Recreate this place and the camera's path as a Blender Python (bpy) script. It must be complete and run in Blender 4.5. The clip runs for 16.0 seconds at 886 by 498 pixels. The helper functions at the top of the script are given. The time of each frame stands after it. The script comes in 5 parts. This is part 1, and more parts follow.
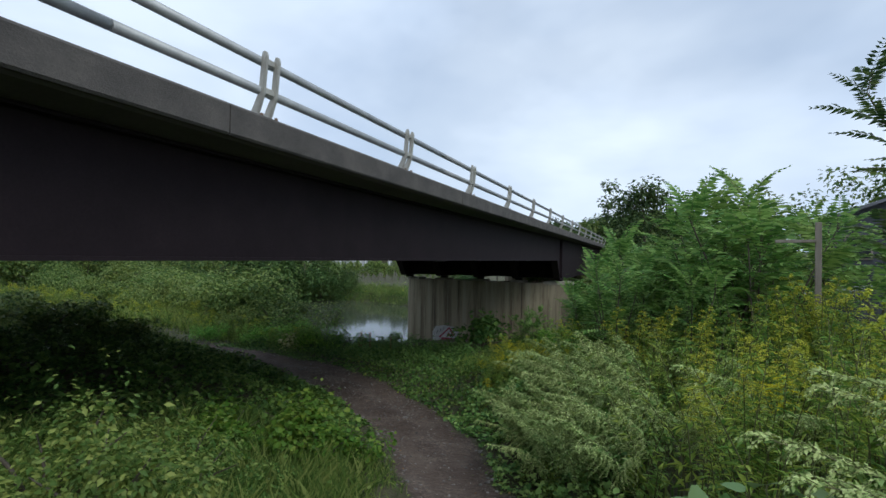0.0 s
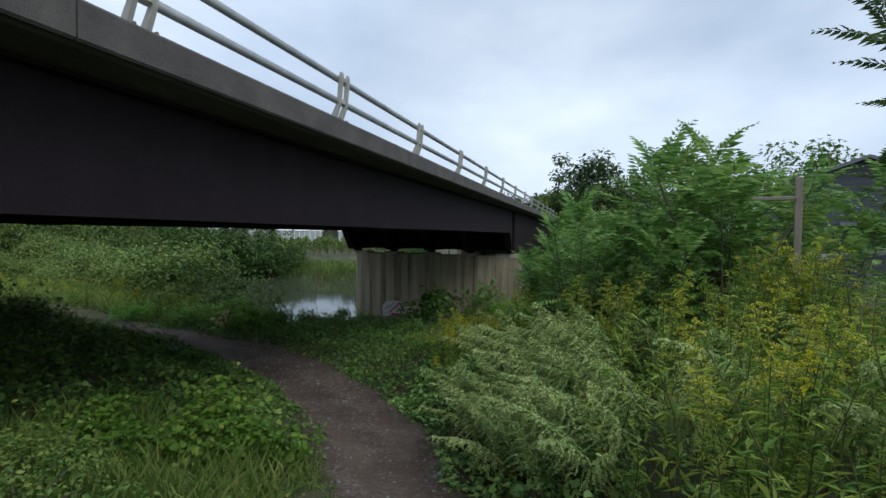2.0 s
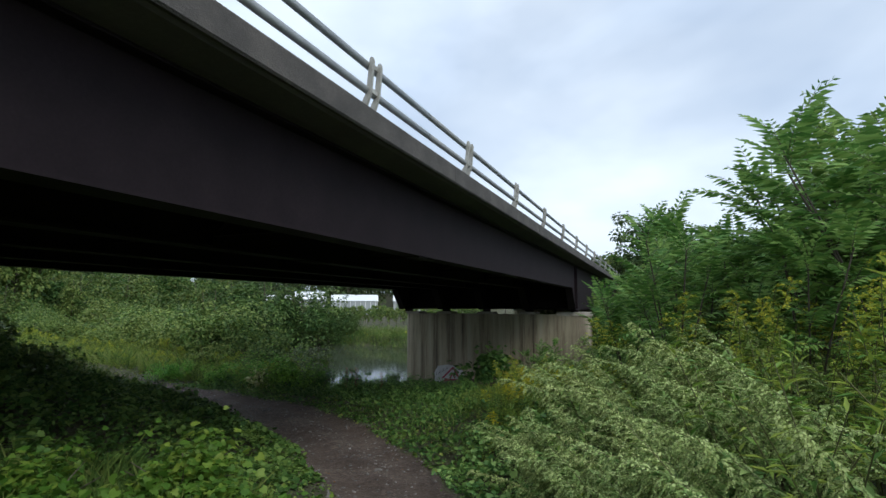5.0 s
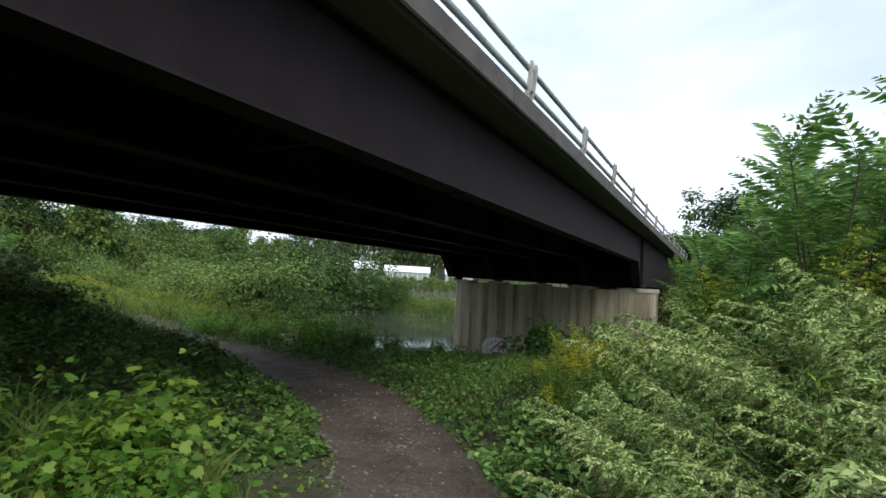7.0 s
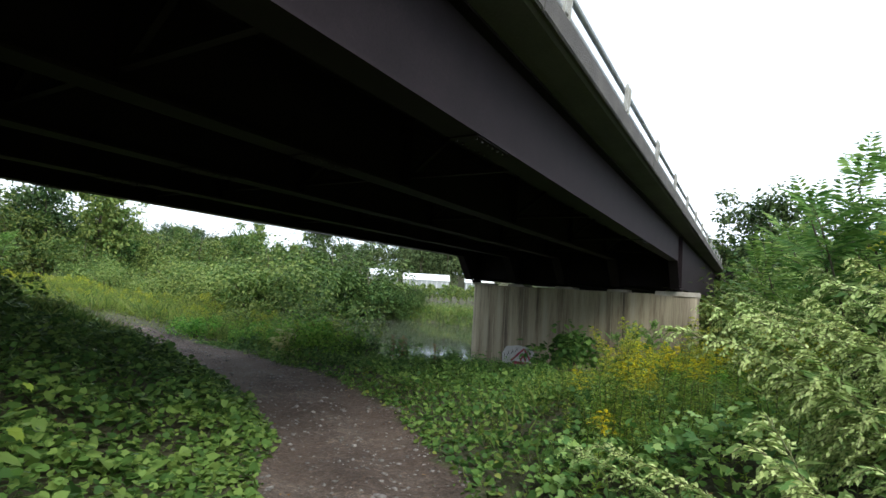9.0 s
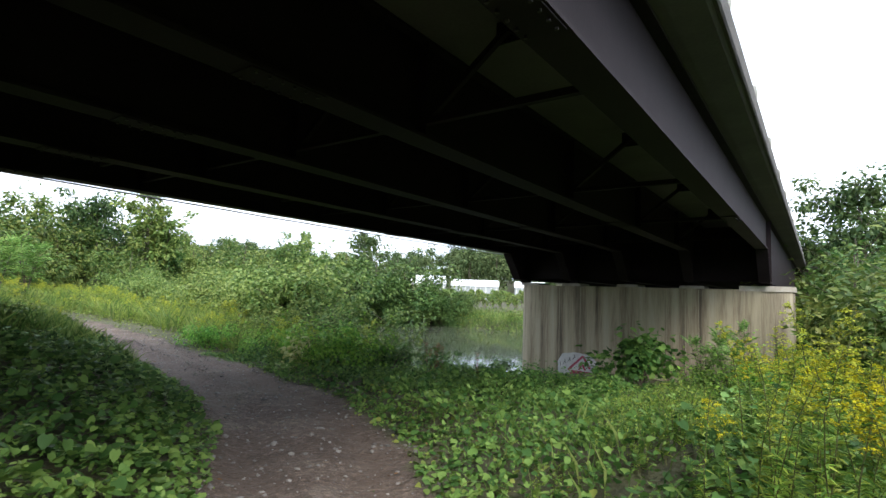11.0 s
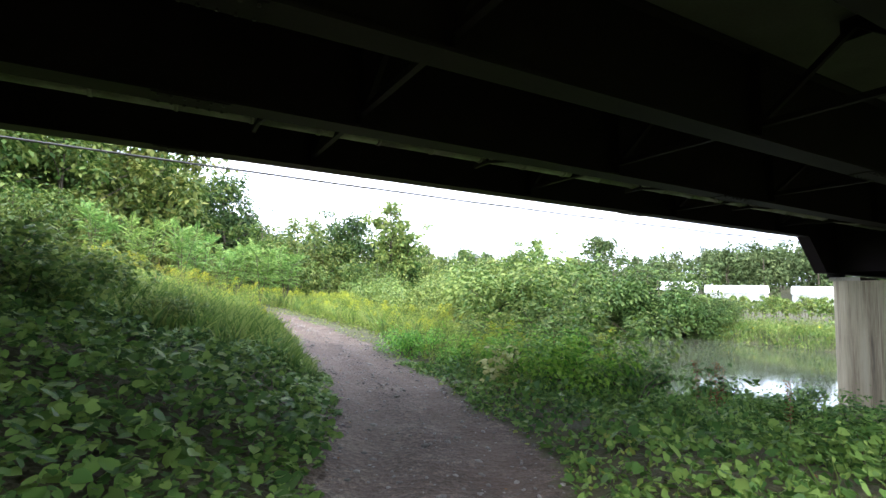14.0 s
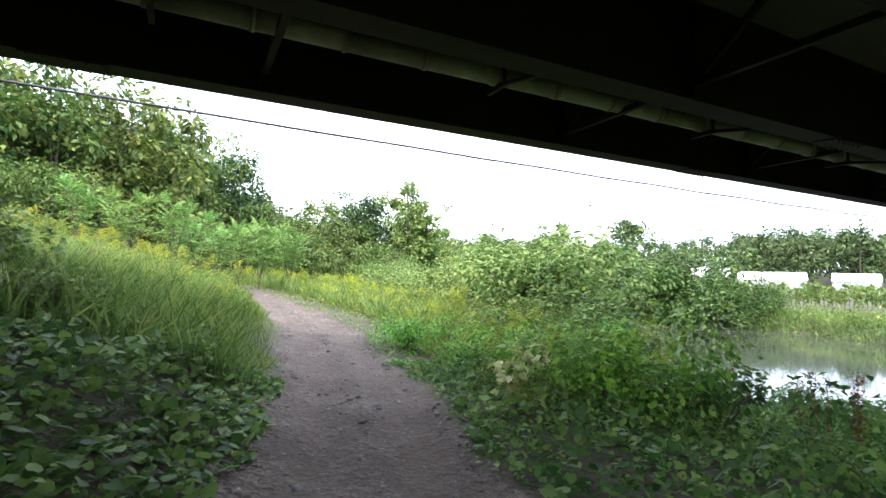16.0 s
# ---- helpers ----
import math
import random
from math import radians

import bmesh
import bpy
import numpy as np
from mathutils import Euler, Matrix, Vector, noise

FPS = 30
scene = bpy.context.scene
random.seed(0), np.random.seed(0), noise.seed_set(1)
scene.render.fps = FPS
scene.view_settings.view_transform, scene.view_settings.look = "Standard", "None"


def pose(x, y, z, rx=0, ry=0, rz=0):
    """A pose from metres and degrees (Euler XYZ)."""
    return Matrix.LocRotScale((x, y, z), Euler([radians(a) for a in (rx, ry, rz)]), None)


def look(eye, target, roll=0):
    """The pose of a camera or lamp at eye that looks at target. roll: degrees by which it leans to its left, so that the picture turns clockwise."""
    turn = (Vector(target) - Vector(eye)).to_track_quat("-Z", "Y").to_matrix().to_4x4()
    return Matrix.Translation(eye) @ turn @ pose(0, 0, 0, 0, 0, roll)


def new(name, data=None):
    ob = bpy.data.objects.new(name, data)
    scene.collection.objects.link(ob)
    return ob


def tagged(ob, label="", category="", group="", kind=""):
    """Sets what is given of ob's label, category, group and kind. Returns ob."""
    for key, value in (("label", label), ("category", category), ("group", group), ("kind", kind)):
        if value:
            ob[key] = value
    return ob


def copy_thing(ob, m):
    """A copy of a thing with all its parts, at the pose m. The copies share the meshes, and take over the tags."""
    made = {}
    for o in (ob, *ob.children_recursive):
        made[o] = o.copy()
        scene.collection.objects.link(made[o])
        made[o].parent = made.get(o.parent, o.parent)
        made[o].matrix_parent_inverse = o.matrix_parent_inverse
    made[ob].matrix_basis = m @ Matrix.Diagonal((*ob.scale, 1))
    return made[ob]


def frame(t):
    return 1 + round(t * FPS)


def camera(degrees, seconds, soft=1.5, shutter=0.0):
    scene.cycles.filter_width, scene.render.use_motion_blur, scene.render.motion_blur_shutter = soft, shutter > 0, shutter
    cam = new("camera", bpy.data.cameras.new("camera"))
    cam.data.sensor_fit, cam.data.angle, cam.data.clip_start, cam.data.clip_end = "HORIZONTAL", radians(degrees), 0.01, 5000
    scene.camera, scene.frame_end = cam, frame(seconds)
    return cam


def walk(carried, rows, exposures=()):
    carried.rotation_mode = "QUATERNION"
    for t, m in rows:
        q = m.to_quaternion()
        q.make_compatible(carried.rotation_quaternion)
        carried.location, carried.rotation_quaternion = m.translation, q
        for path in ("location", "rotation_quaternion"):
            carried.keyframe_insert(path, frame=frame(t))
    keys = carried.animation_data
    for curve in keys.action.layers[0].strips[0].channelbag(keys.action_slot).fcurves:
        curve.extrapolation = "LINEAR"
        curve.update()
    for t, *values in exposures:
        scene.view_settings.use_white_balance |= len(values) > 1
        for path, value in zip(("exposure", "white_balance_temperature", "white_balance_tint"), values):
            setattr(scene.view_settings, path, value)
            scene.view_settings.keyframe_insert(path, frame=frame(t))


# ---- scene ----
cam = camera(81.0, 16.0, soft=1.5)
# seconds, eye x y z, yaw to the left from +y, pitch up, lean to the left
PATH = [
    (0.0, 0.000, 0.000, 1.600, 0.00, 0.88, 1.03),
    (0.5, 0.056, 0.282, 1.565, -6.11, -1.00, -0.83),
    (1.0, 0.156, 0.615, 1.519, -3.58, -1.91, -0.21),
    (1.5, 0.121, 0.911, 1.435, -4.31, -0.66, 0.27),
    (2.0, 0.207, 1.267, 1.378, -5.27, -1.68, 0.79),
    (2.5, 0.186, 1.608, 1.295, -1.41, 2.43, 1.52),
    (3.0, 0.241, 1.948, 1.238, -0.11, 0.06, 1.36),
    (5.5, 0.408, 3.713, 0.375, 0.94, 6.88, 0.03),
    (6.0, 0.408, 4.165, 0.269, 2.61, 6.47, 1.98),
    (6.5, 0.434, 4.694, 0.175, 4.36, 4.49, 2.61),
    (7.0, 0.453, 5.234, 0.086, 6.81, 3.35, 3.03),
    (7.5, 0.402, 5.772, 0.001, 6.53, 3.42, 1.67),
    (8.0, 0.442, 6.277, -0.093, 7.42, 3.59, 2.04),
    (10.5, 0.253, 9.818, -0.509, 12.06, 4.99, 3.46),
    (11.0, 0.208, 10.406, -0.550, 14.55, 4.83, 1.99),
    (11.5, 0.166, 11.077, -0.627, 17.24, 4.51, 1.58),
    (12.0, -0.024, 11.649, -0.693, 22.06, 5.83, 3.03),
    (12.5, -0.254, 12.337, -0.744, 27.48, 4.93, 1.92),
    (13.0, -0.586, 12.969, -0.797, 32.68, 4.73, 1.62),
    (13.5, -0.895, 13.566, -0.831, 36.31, 5.44, 1.41),
    (14.0, -1.164, 14.109, -0.879, 40.13, 5.17, 1.41),
    (14.5, -1.504, 14.695, -0.921, 37.51, 3.68, -0.65),
    (15.0, -1.833, 15.316, -0.940, 39.94, 5.53, 0.96),
    (15.5, -2.285, 15.894, -0.958, 43.09, 5.37, 1.60),
    (16.0, -2.743, 16.510, -0.995, 42.61, 3.54, 1.75),
]


def eye_pose(x, y, z, yaw, pitch, lean):
    a, b = radians(yaw), radians(pitch)
    ahead = Vector((-math.sin(a) * math.cos(b), math.cos(a) * math.cos(b), math.sin(b)))
    return look((x, y, z), Vector((x, y, z)) + ahead, lean)


EXPOSURES = [(0.0, -0.05, 5950, 6), (3.0, -0.05, 6000, 6), (5.5, 0.2, 6100, 6), (8.0, 0.76, 6350, 6), (10.5, 1.4, 6350, 8), (12.0, 1.78, 6250, 11), (14.0, 2.27, 6230, 13), (16.0, 2.3, 6200, 13)]
walk(cam, [(t, eye_pose(*row)) for t, *row in PATH], EXPOSURES)

# ---- world and sun ----
SUN_ELEV, SUN_AZ = 42.0, 150.0
world = bpy.data.worlds.new("sky")
scene.world = world
world.use_nodes = True
wn, wl = world.node_tree.nodes, world.node_tree.links
wn.clear()
sky = wn.new("ShaderNodeTexSky")
sky.sky_type, sky.sun_disc = "NISHITA", False
sky.sun_elevation, sky.sun_rotation = radians(SUN_ELEV), radians(SUN_AZ)
sky.air_density, sky.dust_density = 1.0, 1.5
w_out, w_bg = wn.new("ShaderNodeOutputWorld"), wn.new("ShaderNodeBackground")
w_co, w_map = wn.new("ShaderNodeTexCoord"), wn.new("ShaderNodeMapping")
w_map.inputs["Scale"].default_value = (1.0, 1.0, 2.0)
w_map.inputs["Location"].default_value = (0.9, 0.2, 0.35)
w_no, w_no2 = wn.new("ShaderNodeTexNoise"), wn.new("ShaderNodeTexNoise")
w_no.inputs["Scale"].default_value, w_no.inputs["Detail"].default_value = 1.5, 5.0
w_no.inputs["Roughness"].default_value, w_no.inputs["Distortion"].default_value = 0.52, 0.35
w_no2.inputs["Scale"].default_value, w_no2.inputs["Detail"].default_value = 1.9, 4.0
w_cover, w_tone = wn.new("ShaderNodeValToRGB"), wn.new("ShaderNodeValToRGB")
w_cover.color_ramp.elements[0].position, w_cover.color_ramp.elements[1].position = 0.30, 0.52
w_cover.color_ramp.elements[0].color = (0.72, 0.72, 0.72, 1)
w_tone.color_ramp.elements[0].position, w_tone.color_ramp.elements[1].position = 0.28, 0.72
w_tone.color_ramp.elements[0].color = (7.3, 8.4, 10.4, 1)
w_tone.color_ramp.elements[1].color = (12.2, 12.8, 13.8, 1)
w_mix = wn.new("ShaderNodeMix")
w_mix.data_type = "RGBA"
wl.new(w_co.outputs["Generated"], w_map.inputs["Vector"])
for n in (w_no, w_no2):
    wl.new(w_map.outputs["Vector"], n.inputs["Vector"])
wl.new(w_no.outputs[0], w_cover.inputs[0])
wl.new(w_no2.outputs[0], w_tone.inputs[0])
wl.new(w_cover.outputs[0], w_mix.inputs["Factor"])
wl.new(sky.outputs[0], w_mix.inputs["A"])
wl.new(w_tone.outputs[0], w_mix.inputs["B"])
wl.new(w_mix.outputs["Result"], w_bg.inputs["Color"])
w_bg.inputs["Strength"].default_value = 0.085
wl.new(w_bg.outputs[0], w_out.inputs["Surface"])

sun = new("sun", bpy.data.lights.new("sun", "SUN"))
sun.data.energy, sun.data.angle, sun.data.color = 1.5, radians(30), (1.0, 0.95, 0.86)
_a, _e = radians(SUN_AZ), radians(SUN_ELEV)
_to_sun = Vector((math.sin(_a) * math.cos(_e), math.cos(_a) * math.cos(_e), math.sin(_e)))
sun.matrix_world = look(_to_sun * 60, (0, 0, 0))


# ---- materials ----
def ramp_colors(node, stops):
    r = node.color_ramp
    while len(r.elements) < len(stops):
        r.elements.new(0.5)
    for e, (p, c) in zip(r.elements, stops):
        e.position, e.color = p, (*c, 1)


def surface(name, stops, scale=4.0, rough=0.8, metal=0.0, bump=0.3, bump_scale=40.0, stretch=(1, 1, 1), random_by="", spread=0.25, dist=0.01, fine=0.35):
    """Colour from two scales of noise through a ramp, roughness, bump, and a per-piece change of tone."""
    m = bpy.data.materials.new(name)
    m.use_nodes = True
    n, l = m.node_tree.nodes, m.node_tree.links
    b = n["Principled BSDF"]
    co, mp = n.new("ShaderNodeTexCoord"), n.new("ShaderNodeMapping")
    mp.inputs["Scale"].default_value = stretch
    l.new(co.outputs["Object"], mp.inputs["Vector"])
    a, c = n.new("ShaderNodeTexNoise"), n.new("ShaderNodeTexNoise")
    for k, s, d in ((a, scale, 5.0), (c, bump_scale, 4.0)):
        k.inputs["Scale"].default_value, k.inputs["Detail"].default_value = s, d
        k.inputs["Roughness"].default_value = 0.62
        l.new(mp.outputs["Vector"], k.inputs["Vector"])
    add = n.new("ShaderNodeMix")
    add.inputs["Factor"].default_value = fine
    l.new(a.outputs[0], add.inputs["A"])
    l.new(c.outputs[0], add.inputs["B"])
    rp = n.new("ShaderNodeValToRGB")
    ramp_colors(rp, stops)
    l.new(add.outputs["Result"], rp.inputs[0])
    colour = rp.outputs[0]
    if random_by:
        if random_by == "island":
            src = n.new("ShaderNodeNewGeometry").outputs["Random Per Island"]
        else:
            src = n.new("ShaderNodeObjectInfo").outputs["Random"]
        hs, mr = n.new("ShaderNodeHueSaturation"), n.new("ShaderNodeMapRange")
        mr.inputs["To Min"].default_value, mr.inputs["To Max"].default_value = 1 - spread, 1 + spread
        l.new(src, mr.inputs["Value"])
        l.new(mr.outputs[0], hs.inputs["Value"])
        l.new(colour, hs.inputs["Color"])
        colour = hs.outputs[0]
    l.new(colour, b.inputs["Base Color"])
    b.inputs["Roughness"].default_value, b.inputs["Metallic"].default_value = rough, metal
    if bump:
        bp = n.new("ShaderNodeBump")
        bp.inputs["Strength"].default_value, bp.inputs["Distance"].default_value = bump, dist
        l.new(c.outputs[0], bp.inputs["Height"])
        l.new(bp.outputs[0], b.inputs["Normal"])
    return m


def leafy(name, stops, rough=0.55, through_light=0.35, gloss=0.3, hue=0.012):
    """A leaf: its tone changes leaf by leaf and in patches over the ground, and light passes through it."""
    m = bpy.data.materials.new(name)
    m.use_nodes = True
    n, l = m.node_tree.nodes, m.node_tree.links
    b, out = n["Principled BSDF"], n["Material Output"]
    geo, co, no = n.new("ShaderNodeNewGeometry"), n.new("ShaderNodeNewGeometry"), n.new("ShaderNodeTexNoise")
    no.inputs["Scale"].default_value, no.inputs["Detail"].default_value = 0.55, 3.0
    l.new(co.outputs["Position"], no.inputs["Vector"])
    mix = n.new("ShaderNodeMix")
    mix.inputs["Factor"].default_value = 0.5
    l.new(geo.outputs["Random Per Island"], mix.inputs["A"])
    l.new(no.outputs[0], mix.inputs["B"])
    rp = n.new("ShaderNodeValToRGB")
    ramp_colors(rp, [(0.5 + (p - 0.5) * 0.6, c) for p, c in stops])
    l.new(mix.outputs["Result"], rp.inputs[0])
    ob, hs, mr = n.new("ShaderNodeObjectInfo"), n.new("ShaderNodeHueSaturation"), n.new("ShaderNodeMapRange")
    mr.inputs["To Min"].default_value, mr.inputs["To Max"].default_value = 0.5 - hue, 0.5 + hue
    l.new(ob.outputs["Random"], mr.inputs["Value"])
    l.new(mr.outputs[0], hs.inputs["Hue"])
    l.new(rp.outputs[0], hs.inputs["Color"])
    l.new(hs.outputs[0], b.inputs["Base Color"])
    b.inputs["Roughness"].default_value = rough
    b.inputs["Specular IOR Level"].default_value = gloss
    tr, sh = n.new("ShaderNodeBsdfTranslucent"), n.new("ShaderNodeMixShader")
    l.new(hs.outputs[0], tr.inputs["Color"])
    sh.inputs[0].default_value = through_light
    l.new(b.outputs[0], sh.inputs[1])
    l.new(tr.outputs[0], sh.inputs[2])
    l.new(sh.outputs[0], out.inputs["Surface"])
    return m


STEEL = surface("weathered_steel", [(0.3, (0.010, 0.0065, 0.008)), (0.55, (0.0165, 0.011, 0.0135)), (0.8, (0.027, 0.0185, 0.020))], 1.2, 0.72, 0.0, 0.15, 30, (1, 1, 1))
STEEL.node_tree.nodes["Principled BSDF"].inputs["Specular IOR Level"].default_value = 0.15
STEEL_EDGE = surface("steel_flange", [(0.3, (0.015, 0.0105, 0.012)), (0.7, (0.034, 0.0245, 0.0245))], 2.0, 0.6, 0.2, 0.2, 30)
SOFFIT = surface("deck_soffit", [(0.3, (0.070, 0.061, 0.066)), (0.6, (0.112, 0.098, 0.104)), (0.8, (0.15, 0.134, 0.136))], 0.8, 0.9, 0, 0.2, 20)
FASCIA = surface("fascia_concrete", [(0.3, (0.045, 0.041, 0.038)), (0.5, (0.08, 0.072, 0.066)), (0.62, (0.11, 0.098, 0.088)), (0.75, (0.15, 0.10, 0.065))], 1.3, 0.92, 0, 0.5, 45, (1, 1, 1.5), dist=0.02)
PIER = surface("pier_concrete", [(0.34, (0.075, 0.060, 0.046)), (0.43, (0.20, 0.165, 0.118)), (0.52, (0.33, 0.285, 0.20)), (0.62, (0.40, 0.355, 0.265)), (0.8, (0.43, 0.36, 0.235))], 0.75, 0.93, 0, 0.35, 14, (2.3, 2.3, 0.12), dist=0.015, fine=0.22)
PIER_CAP = surface("pier_cap_concrete", [(0.3, (0.24, 0.21, 0.17)), (0.7, (0.45, 0.42, 0.36))], 2.0, 0.93, 0, 0.35, 30)
RAIL = surface("rail_metal", [(0.3, (0.23, 0.24, 0.24)), (0.55, (0.34, 0.35, 0.35)), (0.8, (0.44, 0.45, 0.45))], 3.0, 0.55, 0.55, 0.15, 60, random_by="object", spread=0.12)
POST = surface("post_metal", [(0.3, (0.28, 0.27, 0.24)), (0.6, (0.42, 0.41, 0.37)), (0.8, (0.50, 0.48, 0.43))], 3.0, 0.6, 0.35, 0.2, 60, random_by="object", spread=0.12)
BOLT = surface("rusty_bolt", [(0.3, (0.08, 0.05, 0.035)), (0.7, (0.2, 0.13, 0.09))], 20, 0.8, 0.2, 0.2, 80)
PIPE = surface("pipe_wrap", [(0.3, (0.16, 0.15, 0.12)), (0.6, (0.30, 0.28, 0.22)), (0.8, (0.42, 0.39, 0.30))], 3.0, 0.7, 0.1, 0.3, 25, random_by="object", spread=0.3)
ROAD = surface("asphalt", [(0.3, (0.04, 0.04, 0.042)), (0.7, (0.07, 0.07, 0.07))], 2.0, 0.9, 0, 0.3, 120)
BARK = surface("bark", [(0.3, (0.05, 0.04, 0.03)), (0.6, (0.12, 0.10, 0.075)), (0.8, (0.2, 0.17, 0.13))], 3.0, 0.92, 0, 0.7, 18, (1, 1, 0.25), dist=0.03)
STEM = surface("green_stem", [(0.3, (0.08, 0.10, 0.03)), (0.7, (0.16, 0.15, 0.06))], 6.0, 0.8, 0, 0, 40)
DRY = surface("dry_stem", [(0.3, (0.13, 0.08, 0.045)), (0.7, (0.27, 0.18, 0.10))], 6.0, 0.85, 0, 0, 40)
ROCK = surface("gravel_stone", [(0.3, (0.130, 0.118, 0.112)), (0.6, (0.235, 0.217, 0.202)), (0.8, (0.370, 0.350, 0.320))], 9.0, 0.9, 0, 0.4, 60, random_by="island", spread=0.4)
TIMBER = surface("weathered_timber", [(0.3, (0.16, 0.13, 0.10)), (0.7, (0.34, 0.30, 0.25))], 3.0, 0.9, 0, 0.4, 30, (1, 1, 0.1))

LEAF_GRASS = leafy("grass_blade", [(0.2, (0.072, 0.133, 0.028)), (0.5, (0.151, 0.233, 0.051)), (0.8, (0.276, 0.328, 0.095))])
LEAF_VINE = leafy("vine_leaf", [(0.2, (0.055, 0.125, 0.032)), (0.5, (0.115, 0.222, 0.050)), (0.8, (0.205, 0.320, 0.078))], 0.6, 0.3, 0.2)
LEAF_GRAPE = leafy("grape_leaf", [(0.2, (0.078, 0.182, 0.022)), (0.55, (0.135, 0.262, 0.038)), (0.8, (0.235, 0.340, 0.052))], 0.5, 0.4)
LEAF_WEED = leafy("weed_leaf", [(0.2, (0.074, 0.145, 0.026)), (0.5, (0.149, 0.230, 0.048)), (0.8, (0.262, 0.321, 0.073))])
LEAF_GOLD = leafy("goldenrod_leaf", [(0.2, (0.110, 0.215, 0.035)), (0.5, (0.245, 0.365, 0.058)), (0.8, (0.410, 0.480, 0.080))])
FLOWER_GOLD = leafy("goldenrod_flower", [(0.2, (0.42, 0.39, 0.02)), (0.5, (0.62, 0.56, 0.025)), (0.8, (0.78, 0.69, 0.04))], 0.8, 0.3, 0.1, 0.01)
LEAF_MUG = leafy("mugwort_leaf", [(0.2, (0.120, 0.220, 0.060)), (0.5, (0.230, 0.360, 0.110)), (0.8, (0.390, 0.510, 0.180))], 0.8, 0.3, 0.15)
PLUME_MUG = leafy("mugwort_plume", [(0.2, (0.230, 0.320, 0.105)), (0.5, (0.460, 0.560, 0.210)), (0.8, (0.600, 0.680, 0.290))], 0.85, 0.3, 0.1)
FLOWER_BUD = leafy("goldenrod_bud", [(0.2, (0.260, 0.320, 0.040)), (0.5, (0.420, 0.450, 0.055)), (0.8, (0.580, 0.570, 0.080))], 0.8, 0.35, 0.1, 0.01)
LEAF_SUMAC = leafy("sumac_leaf", [(0.2, (0.090, 0.195, 0.040)), (0.5, (0.165, 0.300, 0.066)), (0.8, (0.290, 0.430, 0.110))])
LEAF_SHRUB = leafy("shrub_leaf", [(0.2, (0.075, 0.140, 0.032)), (0.5, (0.150, 0.232, 0.056)), (0.8, (0.280, 0.350, 0.095))])
LEAF_TREE = leafy("tree_leaf", [(0.2, (0.048, 0.097, 0.021)), (0.5, (0.104, 0.166, 0.035)), (0.8, (0.195, 0.234, 0.058))], hue=0.02)
LEAF_DARK = leafy("dark_tree_leaf", [(0.2, (0.028, 0.066, 0.021)), (0.5, (0.056, 0.108, 0.032)), (0.8, (0.100, 0.155, 0.046))], hue=0.02)
LEAF_BURDOCK = leafy("burdock_leaf", [(0.2, (0.170, 0.260, 0.099)), (0.5, (0.262, 0.377, 0.144)), (0.8, (0.354, 0.468, 0.199))], 0.7, 0.25)
LEAF_BIND = leafy("bindweed_leaf", [(0.2, (0.125, 0.250, 0.065)), (0.5, (0.245, 0.400, 0.105)), (0.8, (0.410, 0.550, 0.160))], 0.55, 0.3)
LEAF_BRIGHT = leafy("bright_bush_leaf", [(0.2, (0.090, 0.240, 0.030)), (0.5, (0.190, 0.420, 0.055)), (0.8, (0.330, 0.560, 0.090))], 0.5, 0.4)
LEAF_DRY = leafy("dry_leaf", [(0.2, (0.131, 0.072, 0.033)), (0.5, (0.262, 0.156, 0.066)), (0.8, (0.419, 0.299, 0.133))], 0.85, 0.2, 0.1)
LEAF_BANK = leafy("bank_shrub_leaf", [(0.2, (0.036, 0.079, 0.019)), (0.5, (0.074, 0.142, 0.036)), (0.8, (0.150, 0.222, 0.060))], hue=0.02)
# hill leaves: darker and greyer than near trees, distance haze put into the colour
LEAF_HILL = leafy("hill_leaf", [(0.2, (0.045, 0.075, 0.03)), (0.5, (0.075, 0.115, 0.045)), (0.8, (0.12, 0.165, 0.065))], 0.8, 0.2, 0.1, 0.02)

# ---- the plan: s runs along the bridge, o is the distance in from its rail ----
ORIGIN, ALONG, ACROSS = np.array((-2.267, 6.808)), np.array((0.3648, 0.9311)), np.array((0.9311, -0.3648))
DECK_Z, WATER_Z = 3.30, -4.3


def at(s, o):
    return ORIGIN[0] + ALONG[0] * s - ACROSS[0] * o, ORIGIN[1] + ALONG[1] * s - ACROSS[1] * o


def to_so(x, y):
    dx, dy = np.asarray(x, float) - ORIGIN[0], np.asarray(y, float) - ORIGIN[1]
    return dx * ALONG[0] + dy * ALONG[1], -(dx * ACROSS[0] + dy * ACROSS[1])


def smooth(a, b, v):
    """0 at a to 1 at b."""
    k = np.clip((np.asarray(v, float) - a) / (b - a), 0, 1)
    return k * k * (3 - 2 * k)


# track: o, s, half width
TRACK = np.array([(-5.6, -12, 0.5), (-4.6, -5.5, 0.45), (-4.1, -3.6, 0.5), (-3.5, -1.9, 0.55), (-2.6, 0.5, 0.65), (-1.7, 2.2, 0.8), (-0.8, 3.9, 0.9), (0.9, 5.8, 1.1),
                  (2.6, 7.5, 1.1), (4.3, 8.7, 1.2), (7.2, 10.0, 1.1), (10.7, 10.9, 1.05), (13, 11.2, 1.0), (16.7, 11.8, 1.0), (22, 12.0, 1.0), (27, 11.6, 0.95), (31, 11.0, 0.9),
                  (38, 9.2, 0.8), (60, 3.0, 0.8)])


